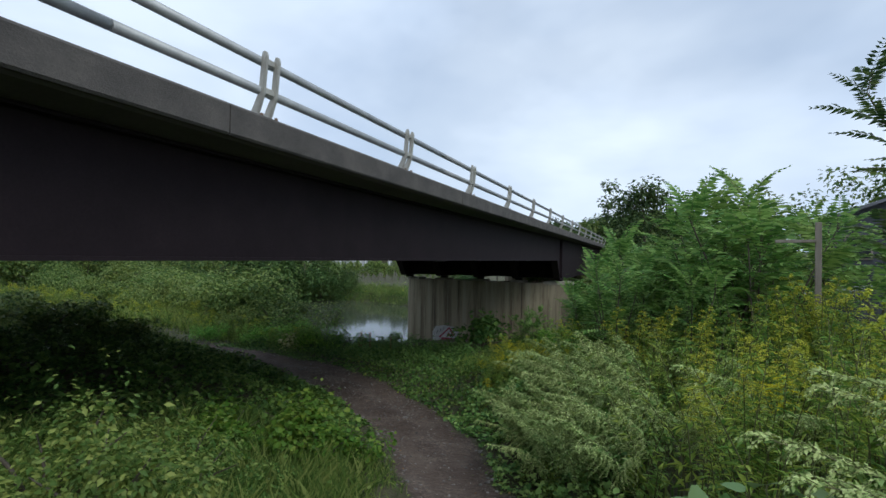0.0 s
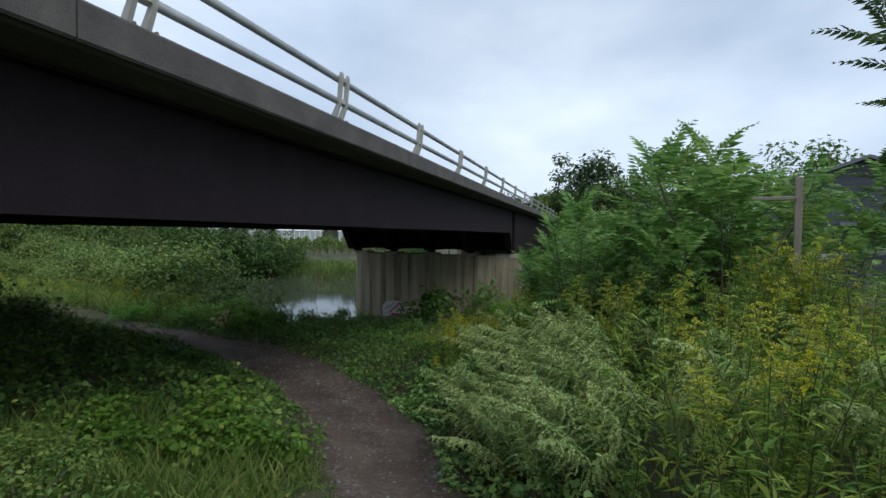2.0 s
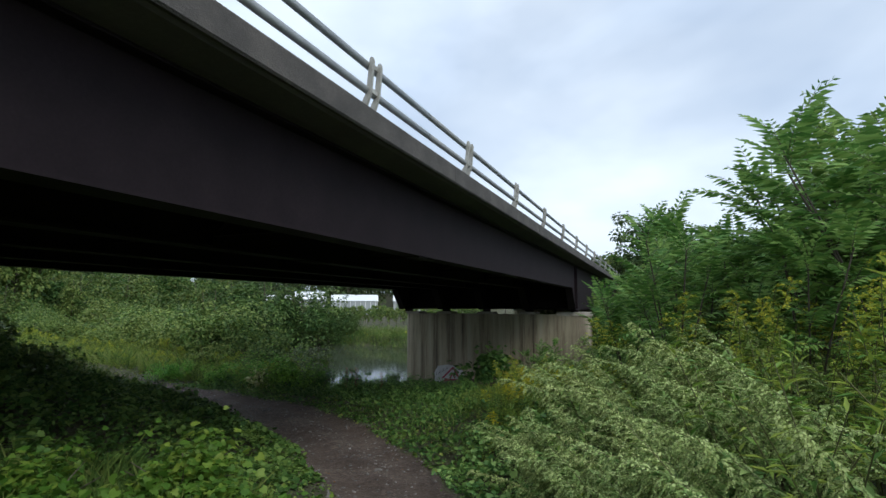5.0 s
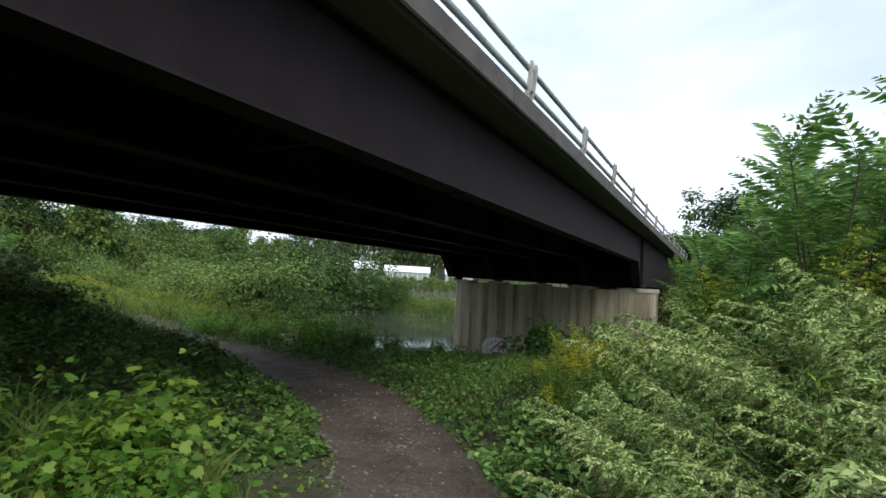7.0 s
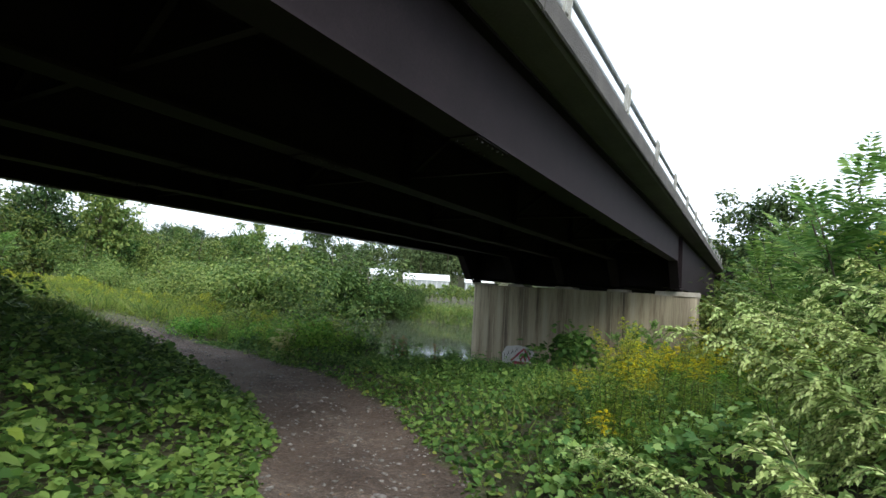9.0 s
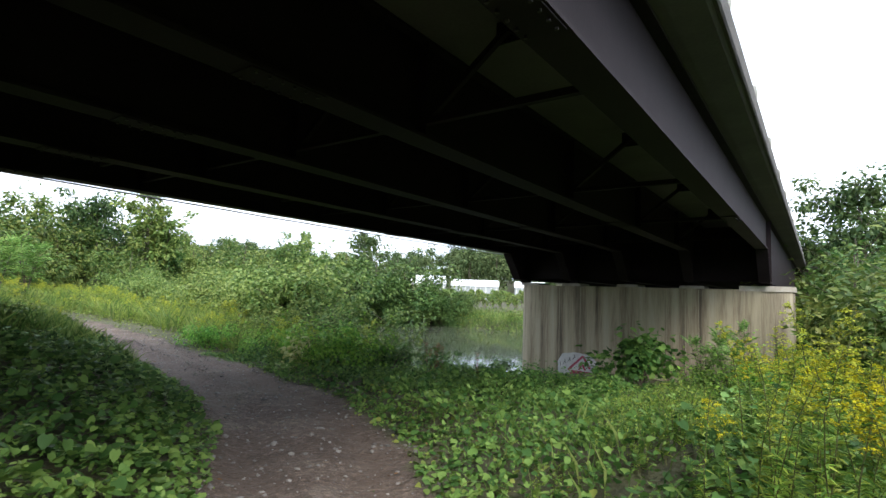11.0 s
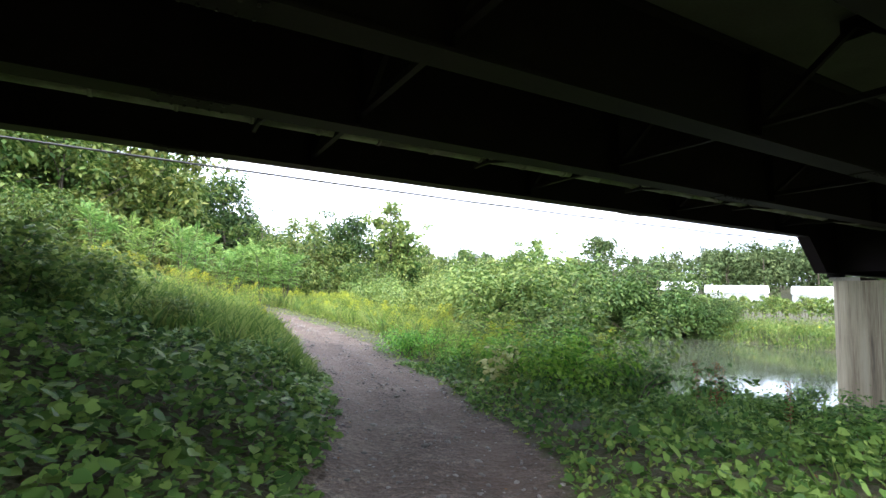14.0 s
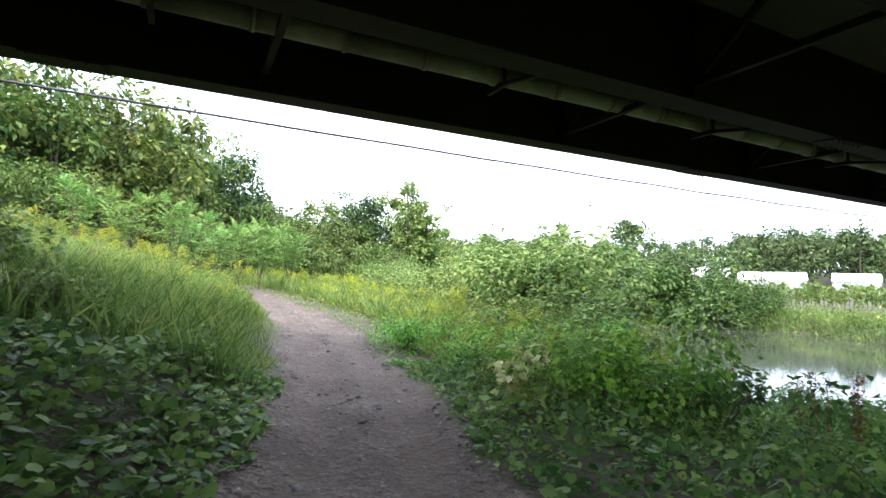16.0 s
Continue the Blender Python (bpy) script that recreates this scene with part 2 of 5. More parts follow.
def track_gap(s, o):
    """Distance from the track's edge: negative on the track."""
    s, o = np.asarray(s, float), np.asarray(o, float)
    best = np.full(np.broadcast(s, o).shape, 1e9)
    for (o0, s0, w0), (o1, s1, w1) in zip(TRACK[:-1], TRACK[1:]):
        k = np.clip(((o - o0) * (o1 - o0) + (s - s0) * (s1 - s0)) / ((o1 - o0) ** 2 + (s1 - s0) ** 2), 0, 1)
        best = np.minimum(best, np.hypot(o - o0 - k * (o1 - o0), s - s0 - k * (s1 - s0)) - (w0 + k * (w1 - w0)))
    return best + 0.2 * wave(s, o, 1.25, 0.7) + 0.1 * wave(s, o, 4.1, 2.0)


def wave(x, y, k, seed=0.0):
    return (np.sin(x * k + seed) * np.cos(y * k * 1.17 + 1.3 * seed) + 0.5 * np.sin(x * k * 2.3 + 2 + seed) * np.sin(y * k * 2.1 + seed)
            + 0.3 * np.cos(x * k * 4.7 + seed) * np.sin(y * k * 4.1 + 3 + seed)) / 1.8


def ground_z(x, y):
    x, y = np.asarray(x, float), np.asarray(y, float)
    s, o = to_so(x, y)
    base = np.interp(s, (-60, -14, -5.5, -3.6, -1.9, 0.5, 3.7, 6, 8, 10, 20, 27), (1.6, 1.0, 0.08, -0.3, -0.95, -1.6, -2.0, -2.22, -2.42, -2.5, -2.75, -3.1))
    # bank that rises behind the track, under the bridge and past it
    s_t = np.interp(o, TRACK[:, 0], TRACK[:, 1] - TRACK[:, 2])
    left = smooth(1.0, 6.5, o)
    rise = np.interp(o, (0, 12, 14, 23, 35, 60, 140), (0, 0.0, 0.08, 0.4, 1.1, 1.6, 3.0))
    d = s_t - s
    bank = -2.42 + np.where(d > 0, 3.2 * (1 - np.exp(-np.maximum(d, 0) * 0.36 / 3.2)), 0)
    s_n = np.interp(o, (-60, 7, 12.5, 20, 30, 46, 160), (33, 32, 24.5, 25, 31, 42, 118)) + 0.5 * wave(x, y, 0.3)
    flat = -2.42 - (0.35 + 1.1 * (1 - smooth(12.5, 19, o))) * smooth(11, 21, s) - 0.3 * smooth(-7, 0, s - s_n)
    lefty = np.where(d > 0, bank, flat) + rise * np.exp(-np.maximum(-d, 0) / 12)
    z = np.where(s > 9, flat, base) * (1 - left) + lefty * left
    upland = smooth(-8, -17, o) * (1 - smooth(24, 32, s)) * smooth(-4, 4, s)
    z = z * (1 - upland) - 0.4 * upland
    # river
    s_f = 50.0 + 0.28 * np.maximum(o - 20, -60) + 0.9 * wave(x, y, 0.13, 2)
    into = smooth(-1.5, 3.5, s - s_n)
    z = z * (1 - into) - 6.0 * into
    out = smooth(-2.5, 1.5, s - s_f)
    z = z * (1 - out) + (-3.3) * out
    far = np.hypot(x, y)
    z = z + (smooth(90, 260, far) * 2.5 + smooth(185, 270, far) * 7.5) * (s > s_f)
    gap = track_gap(s, o)
    wild = smooth(0.3, 2.6, gap) * smooth(0.5, -0.5, o - np.interp(s, TRACK[:8, 1], TRACK[:8, 0])) * (1 - smooth(6, 14, s))
    z = z + 0.85 * wild
    rough = wave(x, y, 0.9) * 0.06 + wave(x, y, 3.1, 4) * 0.02
    on = 1 - smooth(-0.2, 0.5, gap)
    ruts = 0.035 * np.cos(np.clip(gap, -1.2, 0) * 5.2) * on
    return z + rough * (1 - 0.6 * on) - 0.05 * on + ruts


def mesh_of(name, verts, faces, material, smooth_faces=False):
    me = bpy.data.meshes.new(name)
    me.from_pydata(verts if isinstance(verts, list) else verts.tolist(), [], faces if isinstance(faces, list) else faces.tolist())
    if smooth_faces:
        me.polygons.foreach_set("use_smooth", np.ones(len(me.polygons), bool))
    for m in material if isinstance(material, (list, tuple)) else [material]:
        me.materials.append(m)
    me.update()
    return me


def part(name, me, parent=None, label="", m=None):
    ob = new(name, me)
    if parent is not None:
        ob.parent = parent
    if m is not None:
        ob.matrix_basis = m
    if label:
        ob["label"] = label
    return ob


def bm_mesh(name, bm, material, smooth_faces=False):
    me = bpy.data.meshes.new(name)
    bm.normal_update()
    bm.to_mesh(me)
    bm.free()
    if smooth_faces:
        me.polygons.foreach_set("use_smooth", np.ones(len(me.polygons), bool))
    me.materials.append(material)
    return me


def box_mesh(name, size, material, bevel=0.0, centre=(0, 0, 0)):
    bm = bmesh.new()
    bmesh.ops.create_cube(bm, size=1)
    for v in bm.verts:
        v.co = Vector((v.co.x * size[0] + centre[0], v.co.y * size[1] + centre[1], v.co.z * size[2] + centre[2]))
    if bevel:
        bmesh.ops.bevel(bm, geom=list(bm.edges), offset=bevel, segments=2, affect="EDGES", profile=0.6)
    return bm_mesh(name, bm, material)


def prism_mesh(name, outline, length, material, bevel=0.0):
    """An outline in (x, z) drawn out along y."""
    bm = bmesh.new()
    a = [bm.verts.new((x, 0, z)) for x, z in outline]
    b = [bm.verts.new((x, length, z)) for x, z in outline]
    n = len(a)
    bm.faces.new(a[::-1])
    bm.faces.new(b)
    for i in range(n):
        bm.faces.new((a[i], a[(i + 1) % n], b[(i + 1) % n], b[i]))
    bmesh.ops.recalc_face_normals(bm, faces=list(bm.faces))
    if bevel:
        bmesh.ops.bevel(bm, geom=list(bm.edges), offset=bevel, segments=2, affect="EDGES")
    return bm_mesh(name, bm, material)


# ---- ground: one sheet to the horizon ----
def ground_material():
    m = bpy.data.materials.new("ground_soil")
    m.use_nodes = True
    n, l = m.node_tree.nodes, m.node_tree.links
    b = n["Principled BSDF"]
    co = n.new("ShaderNodeTexCoord")

    def noisy(scale, detail=6.0):
        k = n.new("ShaderNodeTexNoise")
        k.inputs["Scale"].default_value, k.inputs["Detail"].default_value, k.inputs["Roughness"].default_value = scale, detail, 0.65
        l.new(co.outputs["Object"], k.inputs["Vector"])
        return k.outputs[0]

    def ramped(src, stops):
        r = n.new("ShaderNodeValToRGB")
        ramp_colors(r, stops)
        l.new(src, r.inputs[0])
        return r.outputs[0]

    def mixed(f, a, c, kind="MIX"):
        k = n.new("ShaderNodeMix")
        k.data_type, k.blend_type = "RGBA", kind
        if isinstance(f, float):
            k.inputs["Factor"].default_value = f
        else:
            l.new(f, k.inputs["Factor"])
        l.new(a, k.inputs["A"])
        l.new(c, k.inputs["B"])
        return k.outputs["Result"]

    soil = ramped(noisy(1.6), [(0.3, (0.045, 0.045, 0.022)), (0.55, (0.075, 0.075, 0.035)), (0.75, (0.11, 0.10, 0.05))])
    dirt = ramped(noisy(1.1), [(0.3, (0.064, 0.043, 0.033)), (0.5, (0.108, 0.078, 0.062)), (0.7, (0.170, 0.133, 0.110))])
    grit = ramped(noisy(45, 3.0), [(0.35, (0.45, 0.44, 0.43)), (0.5, (0.9, 0.9, 0.9)), (0.66, (1.5, 1.48, 1.42))])
    vor = n.new("ShaderNodeTexVoronoi")
    vor.inputs["Scale"].default_value = 17
    l.new(co.outputs["Object"], vor.inputs["Vector"])
    peb = ramped(vor.outputs["Color"], [(0.2, (0.62, 0.6, 0.58)), (0.6, (1.05, 1.04, 1.02)), (0.9, (1.75, 1.72, 1.68))])
    dirt = mixed(0.85, dirt, grit, "MULTIPLY")
    dirt = mixed(0.6, dirt, peb, "MULTIPLY")
    worn = ramped(noisy(2.3), [(0.3, (0.085, 0.056, 0.040)), (0.5, (0.125, 0.088, 0.066)), (0.7, (0.170, 0.128, 0.100))])
    rut = n.new("ShaderNodeAttribute")
    rut.attribute_name = "rut"
    dirt = mixed(rut.outputs["Fac"], dirt, worn)
    at_ = n.new("ShaderNodeAttribute")
    at_.attribute_name = "track"
    edge = n.new("ShaderNodeMath")
    edge.operation = "MULTIPLY_ADD"
    l.new(noisy(3.5), edge.inputs[0])
    edge.inputs[1].default_value = 1.1
    sub = n.new("ShaderNodeMath")
    sub.operation = "ADD"
    l.new(at_.outputs["Fac"], sub.inputs[0])
    sub.inputs[1].default_value = -0.55
    l.new(sub.outputs[0], edge.inputs[2])
    f = n.new("ShaderNodeMapRange")
    f.inputs["From Min"].default_value, f.inputs["From Max"].default_value = 0.4, 0.62
    l.new(edge.outputs[0], f.inputs["Value"])
    l.new(mixed(f.outputs[0], soil, dirt), b.inputs["Base Color"])
    b.inputs["Roughness"].default_value = 0.95
    hadd = n.new("ShaderNodeMath")
    hadd.operation = "ADD"
    l.new(noisy(18, 5.0), hadd.inputs[0])
    l.new(vor.outputs["Distance"], hadd.inputs[1])
    bp = n.new("ShaderNodeBump")
    bp.inputs["Strength"].default_value, bp.inputs["Distance"].default_value = 0.9, 0.03
    l.new(hadd.outputs[0], bp.inputs["Height"])
    l.new(bp.outputs[0], b.inputs["Normal"])
    return m


def spaced(lo, hi, fine, limit):
    near = list(np.arange(lo, hi + 1e-6, fine))
    step, a, b = fine, lo, hi
    out_lo, out_hi = [], []
    while b < limit or a > -limit:
        step *= 1.16
        a, b = a - step, b + step
        out_lo.append(a)
        out_hi.append(b)
    return np.array(out_lo[::-1] + near + out_hi)


gx, gy = spaced(-24, 8, 0.2, 2500), spaced(-3, 36, 0.2, 2500)
GX, GY = np.meshgrid(gx, gy)
GZ = ground_z(GX, GY)
ii = np.arange(len(gy) * len(gx)).reshape(len(gy), len(gx))
quads = np.stack([ii[:-1, :-1], ii[:-1, 1:], ii[1:, 1:], ii[1:, :-1]], -1).reshape(-1, 4)
ground_me = mesh_of("ground", np.stack([GX, GY, GZ], -1).reshape(-1, 3), quads, ground_material(), True)
_s, _o = to_so(GX.ravel(), GY.ravel())
track_at = ground_me.attributes.new("track", "FLOAT", "POINT")
track_at.data.foreach_set("value", (1 - smooth(-0.45, 0.35, track_gap(_s, _o))).astype(np.float32))
rut_at = ground_me.attributes.new("rut", "FLOAT", "POINT")
_gap = track_gap(_s, _o)
_rut = np.exp(-((_gap + 0.5) / 0.2) ** 2) * np.clip(0.55 + 0.5 * wave(GX.ravel(), GY.ravel(), 0.8, 5.0), 0, 0.85)
rut_at.data.foreach_set("value", _rut.astype(np.float32))
tagged(new("ground", ground_me), "uneven earth with a stony dirt track worn through weeds", "ground", kind="structure")

# ---- river ----
def water_material():
    m = bpy.data.materials.new("river_water")
    m.use_nodes = True
    n, l = m.node_tree.nodes, m.node_tree.links
    b = n["Principled BSDF"]
    b.inputs["Base Color"].default_value = (0.060, 0.066, 0.046, 1)
    b.inputs["Roughness"].default_value, b.inputs["IOR"].default_value = 0.055, 1.33
    co, mp, no, bp = n.new("ShaderNodeTexCoord"), n.new("ShaderNodeMapping"), n.new("ShaderNodeTexNoise"), n.new("ShaderNodeBump")
    mp.inputs["Scale"].default_value = (1.0, 0.35, 1)
    mp.inputs["Rotation"].default_value = (0, 0, radians(-21))
    no.inputs["Scale"].default_value, no.inputs["Detail"].default_value = 1.6, 3
    bp.inputs["Strength"].default_value, bp.inputs["Distance"].default_value = 0.07, 0.02
    l.new(co.outputs["Object"], mp.inputs["Vector"])
    l.new(mp.outputs[0], no.inputs["Vector"])
    l.new(no.outputs[0], bp.inputs["Height"])
    l.new(bp.outputs[0], b.inputs["Normal"])
    return m


bm = bmesh.new()
ring = [at(20, -200), at(20, 30), at(36, 60), at(100, 170), at(130, 150), at(75, 60), at(62, -200)]
bm.faces.new([bm.verts.new((x, y, WATER_Z)) for x, y in ring])
bmesh.ops.recalc_face_normals(bm, faces=list(bm.faces))
water_me = bm_mesh("water", bm, water_material())
tagged(new("water", water_me), "calm green-brown river reflecting trees and sky", "river", kind="structure")

# ---- road bridge ----
BR = Matrix.Translation((ORIGIN[0], ORIGIN[1], 0)) @ Matrix.Rotation(math.atan2(ACROSS[1], ACROSS[0]), 4, "Z")
S0, S1, PIER_S = -9.0, 64.0, 28.3
GIRDERS = [0.7 + 2.7 * i for i in range(5)]
bridge = tagged(new("road_bridge"), "low highway bridge of dark steel girders under a concrete deck", "bridge")
bridge.matrix_basis = BR
deck = [(0.1, 2.98), (0.1, 3.3), (0.06, 3.33), (-0.42, 3.33), (-0.45, 3.12), (-11.75, 3.12), (-11.78, 3.33), (-12.26, 3.33), (-12.3, 3.3), (-12.3, 2.98),
        (-12.2, 2.94), (-11.8, 2.9), (-0.4, 2.9), (0.0, 2.94)]
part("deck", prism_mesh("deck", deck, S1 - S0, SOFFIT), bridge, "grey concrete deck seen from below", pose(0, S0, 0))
part("road_surface", prism_mesh("road_surface", [(-0.47, 3.125), (-0.47, 3.16), (-6, 3.22), (-11.73, 3.16), (-11.73, 3.125)], S1 - S0, ROAD), bridge, "", pose(0, S0, 0))
# outer kerb in cast lengths with open joints
n_len = 9
seg = (S1 - S0) / n_len
fascia_me = prism_mesh("fascia", [(0.0, 2.965), (0.0, 3.335), (0.09, 3.335), (0.125, 3.30), (0.125, 2.985), (0.10, 2.96)], seg - 0.02, FASCIA)
for i in range(n_len):
    part("fascia", fascia_me, bridge, "stained grey concrete kerb edge", pose(0.005, S0 + i * seg + 0.01, 0))
    part("fascia", fascia_me, bridge, "", pose(-12.205, S0 + i * seg + seg - 0.01, 0, 0, 0, 180))


def girder_mesh(which):
    """A plate girder: shallow in the first span, with a sloped end down to its deep part over the pier and the river."""
    bm = bmesh.new()
    foot = [(S0, 1.5), (26.9, 1.5), (28.0, 0.27), (S1, 0.27)]
    t, wid, th = 0.018, 0.2, 0.045

    def solid(lo, hi, x0, x1):
        for (y0, a0), (y1, a1), (_, b0), (_, b1) in zip(lo[:-1], lo[1:], hi[:-1], hi[1:]):
            v = [bm.verts.new(p) for p in ((x0, y0, a0), (x1, y0, a0), (x1, y1, a1), (x0, y1, a1), (x0, y0, b0), (x1, y0, b0), (x1, y1, b1), (x0, y1, b1))]
            for f in ((0, 3, 2, 1), (4, 5, 6, 7), (0, 1, 5, 4), (1, 2, 6, 5), (2, 3, 7, 6), (3, 0, 4, 7)):
                bm.faces.new([v[k] for k in f])

    if which == "web":
        solid([(y, z + th) for y, z in foot], [(y, 2.86) for y, z in foot], -t / 2, t / 2)
    elif which == "bottom_flange":
        solid(foot, [(y, z + th) for y, z in foot], -wid, wid)
    else:
        solid([(S0, 2.86), (S1, 2.86)], [(S0, 2.9), (S1, 2.9)], -0.16, 0.16)
    bmesh.ops.remove_doubles(bm, verts=list(bm.verts), dist=0.0005)
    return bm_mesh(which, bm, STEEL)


web_me, flange_me, top_me = (girder_mesh(k) for k in ("web", "bottom_flange", "top_flange"))
stiff_me = box_mesh("stiffener", (0.16, 0.016, 1.3), STEEL, 0, (0, 0, 2.2))
stiff_tall = box_mesh("stiffener", (0.17, 0.03, 2.5), STEEL, 0, (0, 0, 1.58))
plate_me = box_mesh("splice_plate", (0.36, 0.9, 0.016), STEEL, 0.004)
bolt_bm = bmesh.new()
for c in range(2):
    for k in range(6):
        bmesh.ops.create_cone(bolt_bm, cap_ends=True, segments=6, radius1=0.018, radius2=0.016, depth=0.025, matrix=Matrix.Translation((-0.13 if c else 0.13, -0.37 + 0.148 * k, -0.018)))
bolts_me = bm_mesh("bolts", bolt_bm, STEEL_EDGE)
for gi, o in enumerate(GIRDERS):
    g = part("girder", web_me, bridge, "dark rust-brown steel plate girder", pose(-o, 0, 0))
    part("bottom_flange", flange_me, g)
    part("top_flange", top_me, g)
    for y in np.arange(-6, 26, 5.2):
        part("stiffener", stiff_me, g, "", pose(-0.09 if gi == 0 else 0.09, y, 0))
        if 0 < gi < 4:
            part("stiffener", stiff_me, g, "", pose(-0.09, y, 0))
    for sx in (-0.095, 0.095):
        part("stiffener", stiff_tall, g, "", pose(sx, PIER_S + 0.75, 0))
    for y in (7.4, 18.5):
        pl = part("splice_plate", plate_me, g, "", pose(0, y, 1.49))
        tagged(part("bolts", bolts_me, g, "", pose(0, y, 1.488)), kind="stuff")


def bar(bm, a, b, w, h):
    a, b = Vector(a), Vector(b)
    q = (b - a).to_track_quat("Y", "Z").to_matrix().to_4x4()
    m = Matrix.Translation((a + b) / 2) @ q @ Matrix.Diagonal((w, (b - a).length, h, 1))
    bmesh.ops.create_cube(bm, size=1, matrix=m)


bm = bmesh.new()
bar(bm, (-0.1, 0, 1.75), (-2.6, 0, 1.75), 0.09, 0.09)
bar(bm, (-0.1, 0.05, 1.78), (-1.35, 0.05, 2.75), 0.08, 0.08)
bar(bm, (-2.6, 0.05, 1.78), (-1.35, 0.05, 2.75), 0.08, 0.08)
bar(bm, (-1.15, 0.1, 2.74), (-1.55, 0.1, 2.74), 0.02, 0.3)
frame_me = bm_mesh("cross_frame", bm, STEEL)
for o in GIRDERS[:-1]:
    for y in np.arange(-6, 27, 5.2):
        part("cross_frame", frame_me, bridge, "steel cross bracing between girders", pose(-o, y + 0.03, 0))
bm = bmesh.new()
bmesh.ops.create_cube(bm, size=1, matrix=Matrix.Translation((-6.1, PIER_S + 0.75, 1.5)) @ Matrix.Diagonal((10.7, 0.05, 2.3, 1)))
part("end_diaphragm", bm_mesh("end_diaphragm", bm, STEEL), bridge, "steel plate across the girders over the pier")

# railing
railing = tagged(new("bridge_railing"), "two-bar pale metal railing on the bridge kerb", "railing")
railing.matrix_basis = BR
post_out = [(-0.29, 3.37), (-0.16, 3.37), (-0.05, 3.68), (-0.01, 4.17), (-0.03, 4.235), (-0.07, 4.235), (-0.09, 4.17), (-0.13, 3.7)]
post_me = prism_mesh("post_leg", post_out, 0.06, POST, 0.008)
base_me = box_mesh("base_plate", (0.36, 0.42, 0.045), POST, 0.008)
nut_bm = bmesh.new()
bmesh.ops.create_cone(nut_bm, cap_ends=True, segments=6, radius1=0.026, radius2=0.022, depth=0.05)
nut_me = bm_mesh("anchor_nut", nut_bm, BOLT)
clip_me = box_mesh("rail_clamp", (0.05, 0.2, 0.08), POST, 0.01)
POST_STEP = 4.32
for i in range(-2, 15):
    y = i * POST_STEP
    for side in (0, 1):
        mm = pose(0, y, 0) if side == 0 else pose(-12.2, y, 0, 0, 0, 180)
        post = part("post", base_me, railing, "pale cast metal railing post", mm @ pose(-0.19, 0, 3.355))
        post_inv = pose(0.19, 0, -3.355)
        for dy in (-0.15, 0.09):
            part("post_leg", post_me, post, "", post_inv @ pose(0, dy, 0))
        if side == 0:
            for nx in (-0.32, -0.07):
                for ny in (-0.14, 0.14):
                    part("anchor_nut", nut_me, post, "rusty anchor nut", post_inv @ pose(nx, ny, 3.40))
            for z in (3.74, 4.13):
                part("rail_clamp", clip_me, post, "", post_inv @ pose(-0.09, 0, z))


def tube_mesh(name, rx, rz, length, material, n=12):
    bm = bmesh.new()
    rings = [[bm.verts.new((rx * math.cos(6.2832 * k / n), y, rz * math.sin(6.2832 * k / n))) for k in range(n)] for y in (0, length)]
    for k in range(n):
        bm.faces.new((rings[0][k], rings[0][(k + 1) % n], rings[1][(k + 1) % n], rings[1][k]))
    bm.faces.new(rings[0])
    bm.faces.new(rings[1][::-1])
    bmesh.ops.recalc_face_normals(bm, faces=list(bm.faces))
    me = bm_mesh(name, bm, material)
    for p in me.polygons:
        p.use_smooth = len(p.vertices) == 4
    return me


rail_me = tube_mesh("rail", 0.05, 0.06, POST_STEP * 2 - 0.015, RAIL)
for x in (-0.13, -12.07):
    for z in (3.73, 4.12):
        for i in range(-1, 7):
            part("rail", rail_me, railing, "", pose(x, i * POST_STEP * 2 - POST_STEP * 0.5 + 0.01, z))

# pier
pier = tagged(new("bridge_pier"), "streaked concrete wall pier with a round nose and flat cap", "pier")
pier.matrix_basis = BR
PB = -6.2


def pier_outline(grow=0.0, n=14):
    pts, r = [], 0.8 + grow
    for k in range(n + 1):
        a = -math.pi / 2 + math.pi * k / n
        pts.append((-0.55 + r * math.cos(a), PIER_S + 0.8 + r * math.sin(a)))
    for k in range(n + 1):
        a = math.pi / 2 + math.pi * k / n
        pts.append((-10.75 + r * math.cos(a), PIER_S + 0.8 + r * math.sin(a)))
    return pts


def extruded(name, pts, z0, z1, material, bevel=0.0):
    bm = bmesh.new()
    a = [bm.verts.new((x, y, z0)) for x, y in pts]
    b = [bm.verts.new((x, y, z1)) for x, y in pts]
    bm.faces.new(a[::-1])
    top = bm.faces.new(b)
    for k in range(len(a)):
        bm.faces.new((a[k], a[(k + 1) % len(a)], b[(k + 1) % len(a)], b[k]))
    bmesh.ops.recalc_face_normals(bm, faces=list(bm.faces))
    if bevel:
        bmesh.ops.bevel(bm, geom=list(top.edges), offset=bevel, segments=2, affect="EDGES")
    return bm_mesh(name, bm, material)


# wall lifts between horizontal pour joints, with slim board marks on the face
for z0, z1 in ((PB, -1.86), (-1.85, 0.0)):
    part("wall", extruded("wall", pier_outline(), z0, z1, PIER, 0.012), pier, "rain-streaked concrete wall")
part("joint", extruded("joint", pier_outline(-0.012), -1.87, -1.84, PIER), pier)
rib_me = box_mesh("board_mark", (0.025, 0.02, 5.4), PIER, 0, (0, 0, -2.75))
random.seed(5)
for k in range(18):
    part("board_mark", rib_me, pier, "", pose(-0.9 - k * 0.56 + random.uniform(-0.1, 0.1), PIER_S + 0.004, 0))
nose = [(-0.55 + 0.86 * math.cos(a), PIER_S + 0.8 + 0.86 * math.sin(a)) for a in np.linspace(-math.pi * 0.62, math.pi * 0.62, 20)]
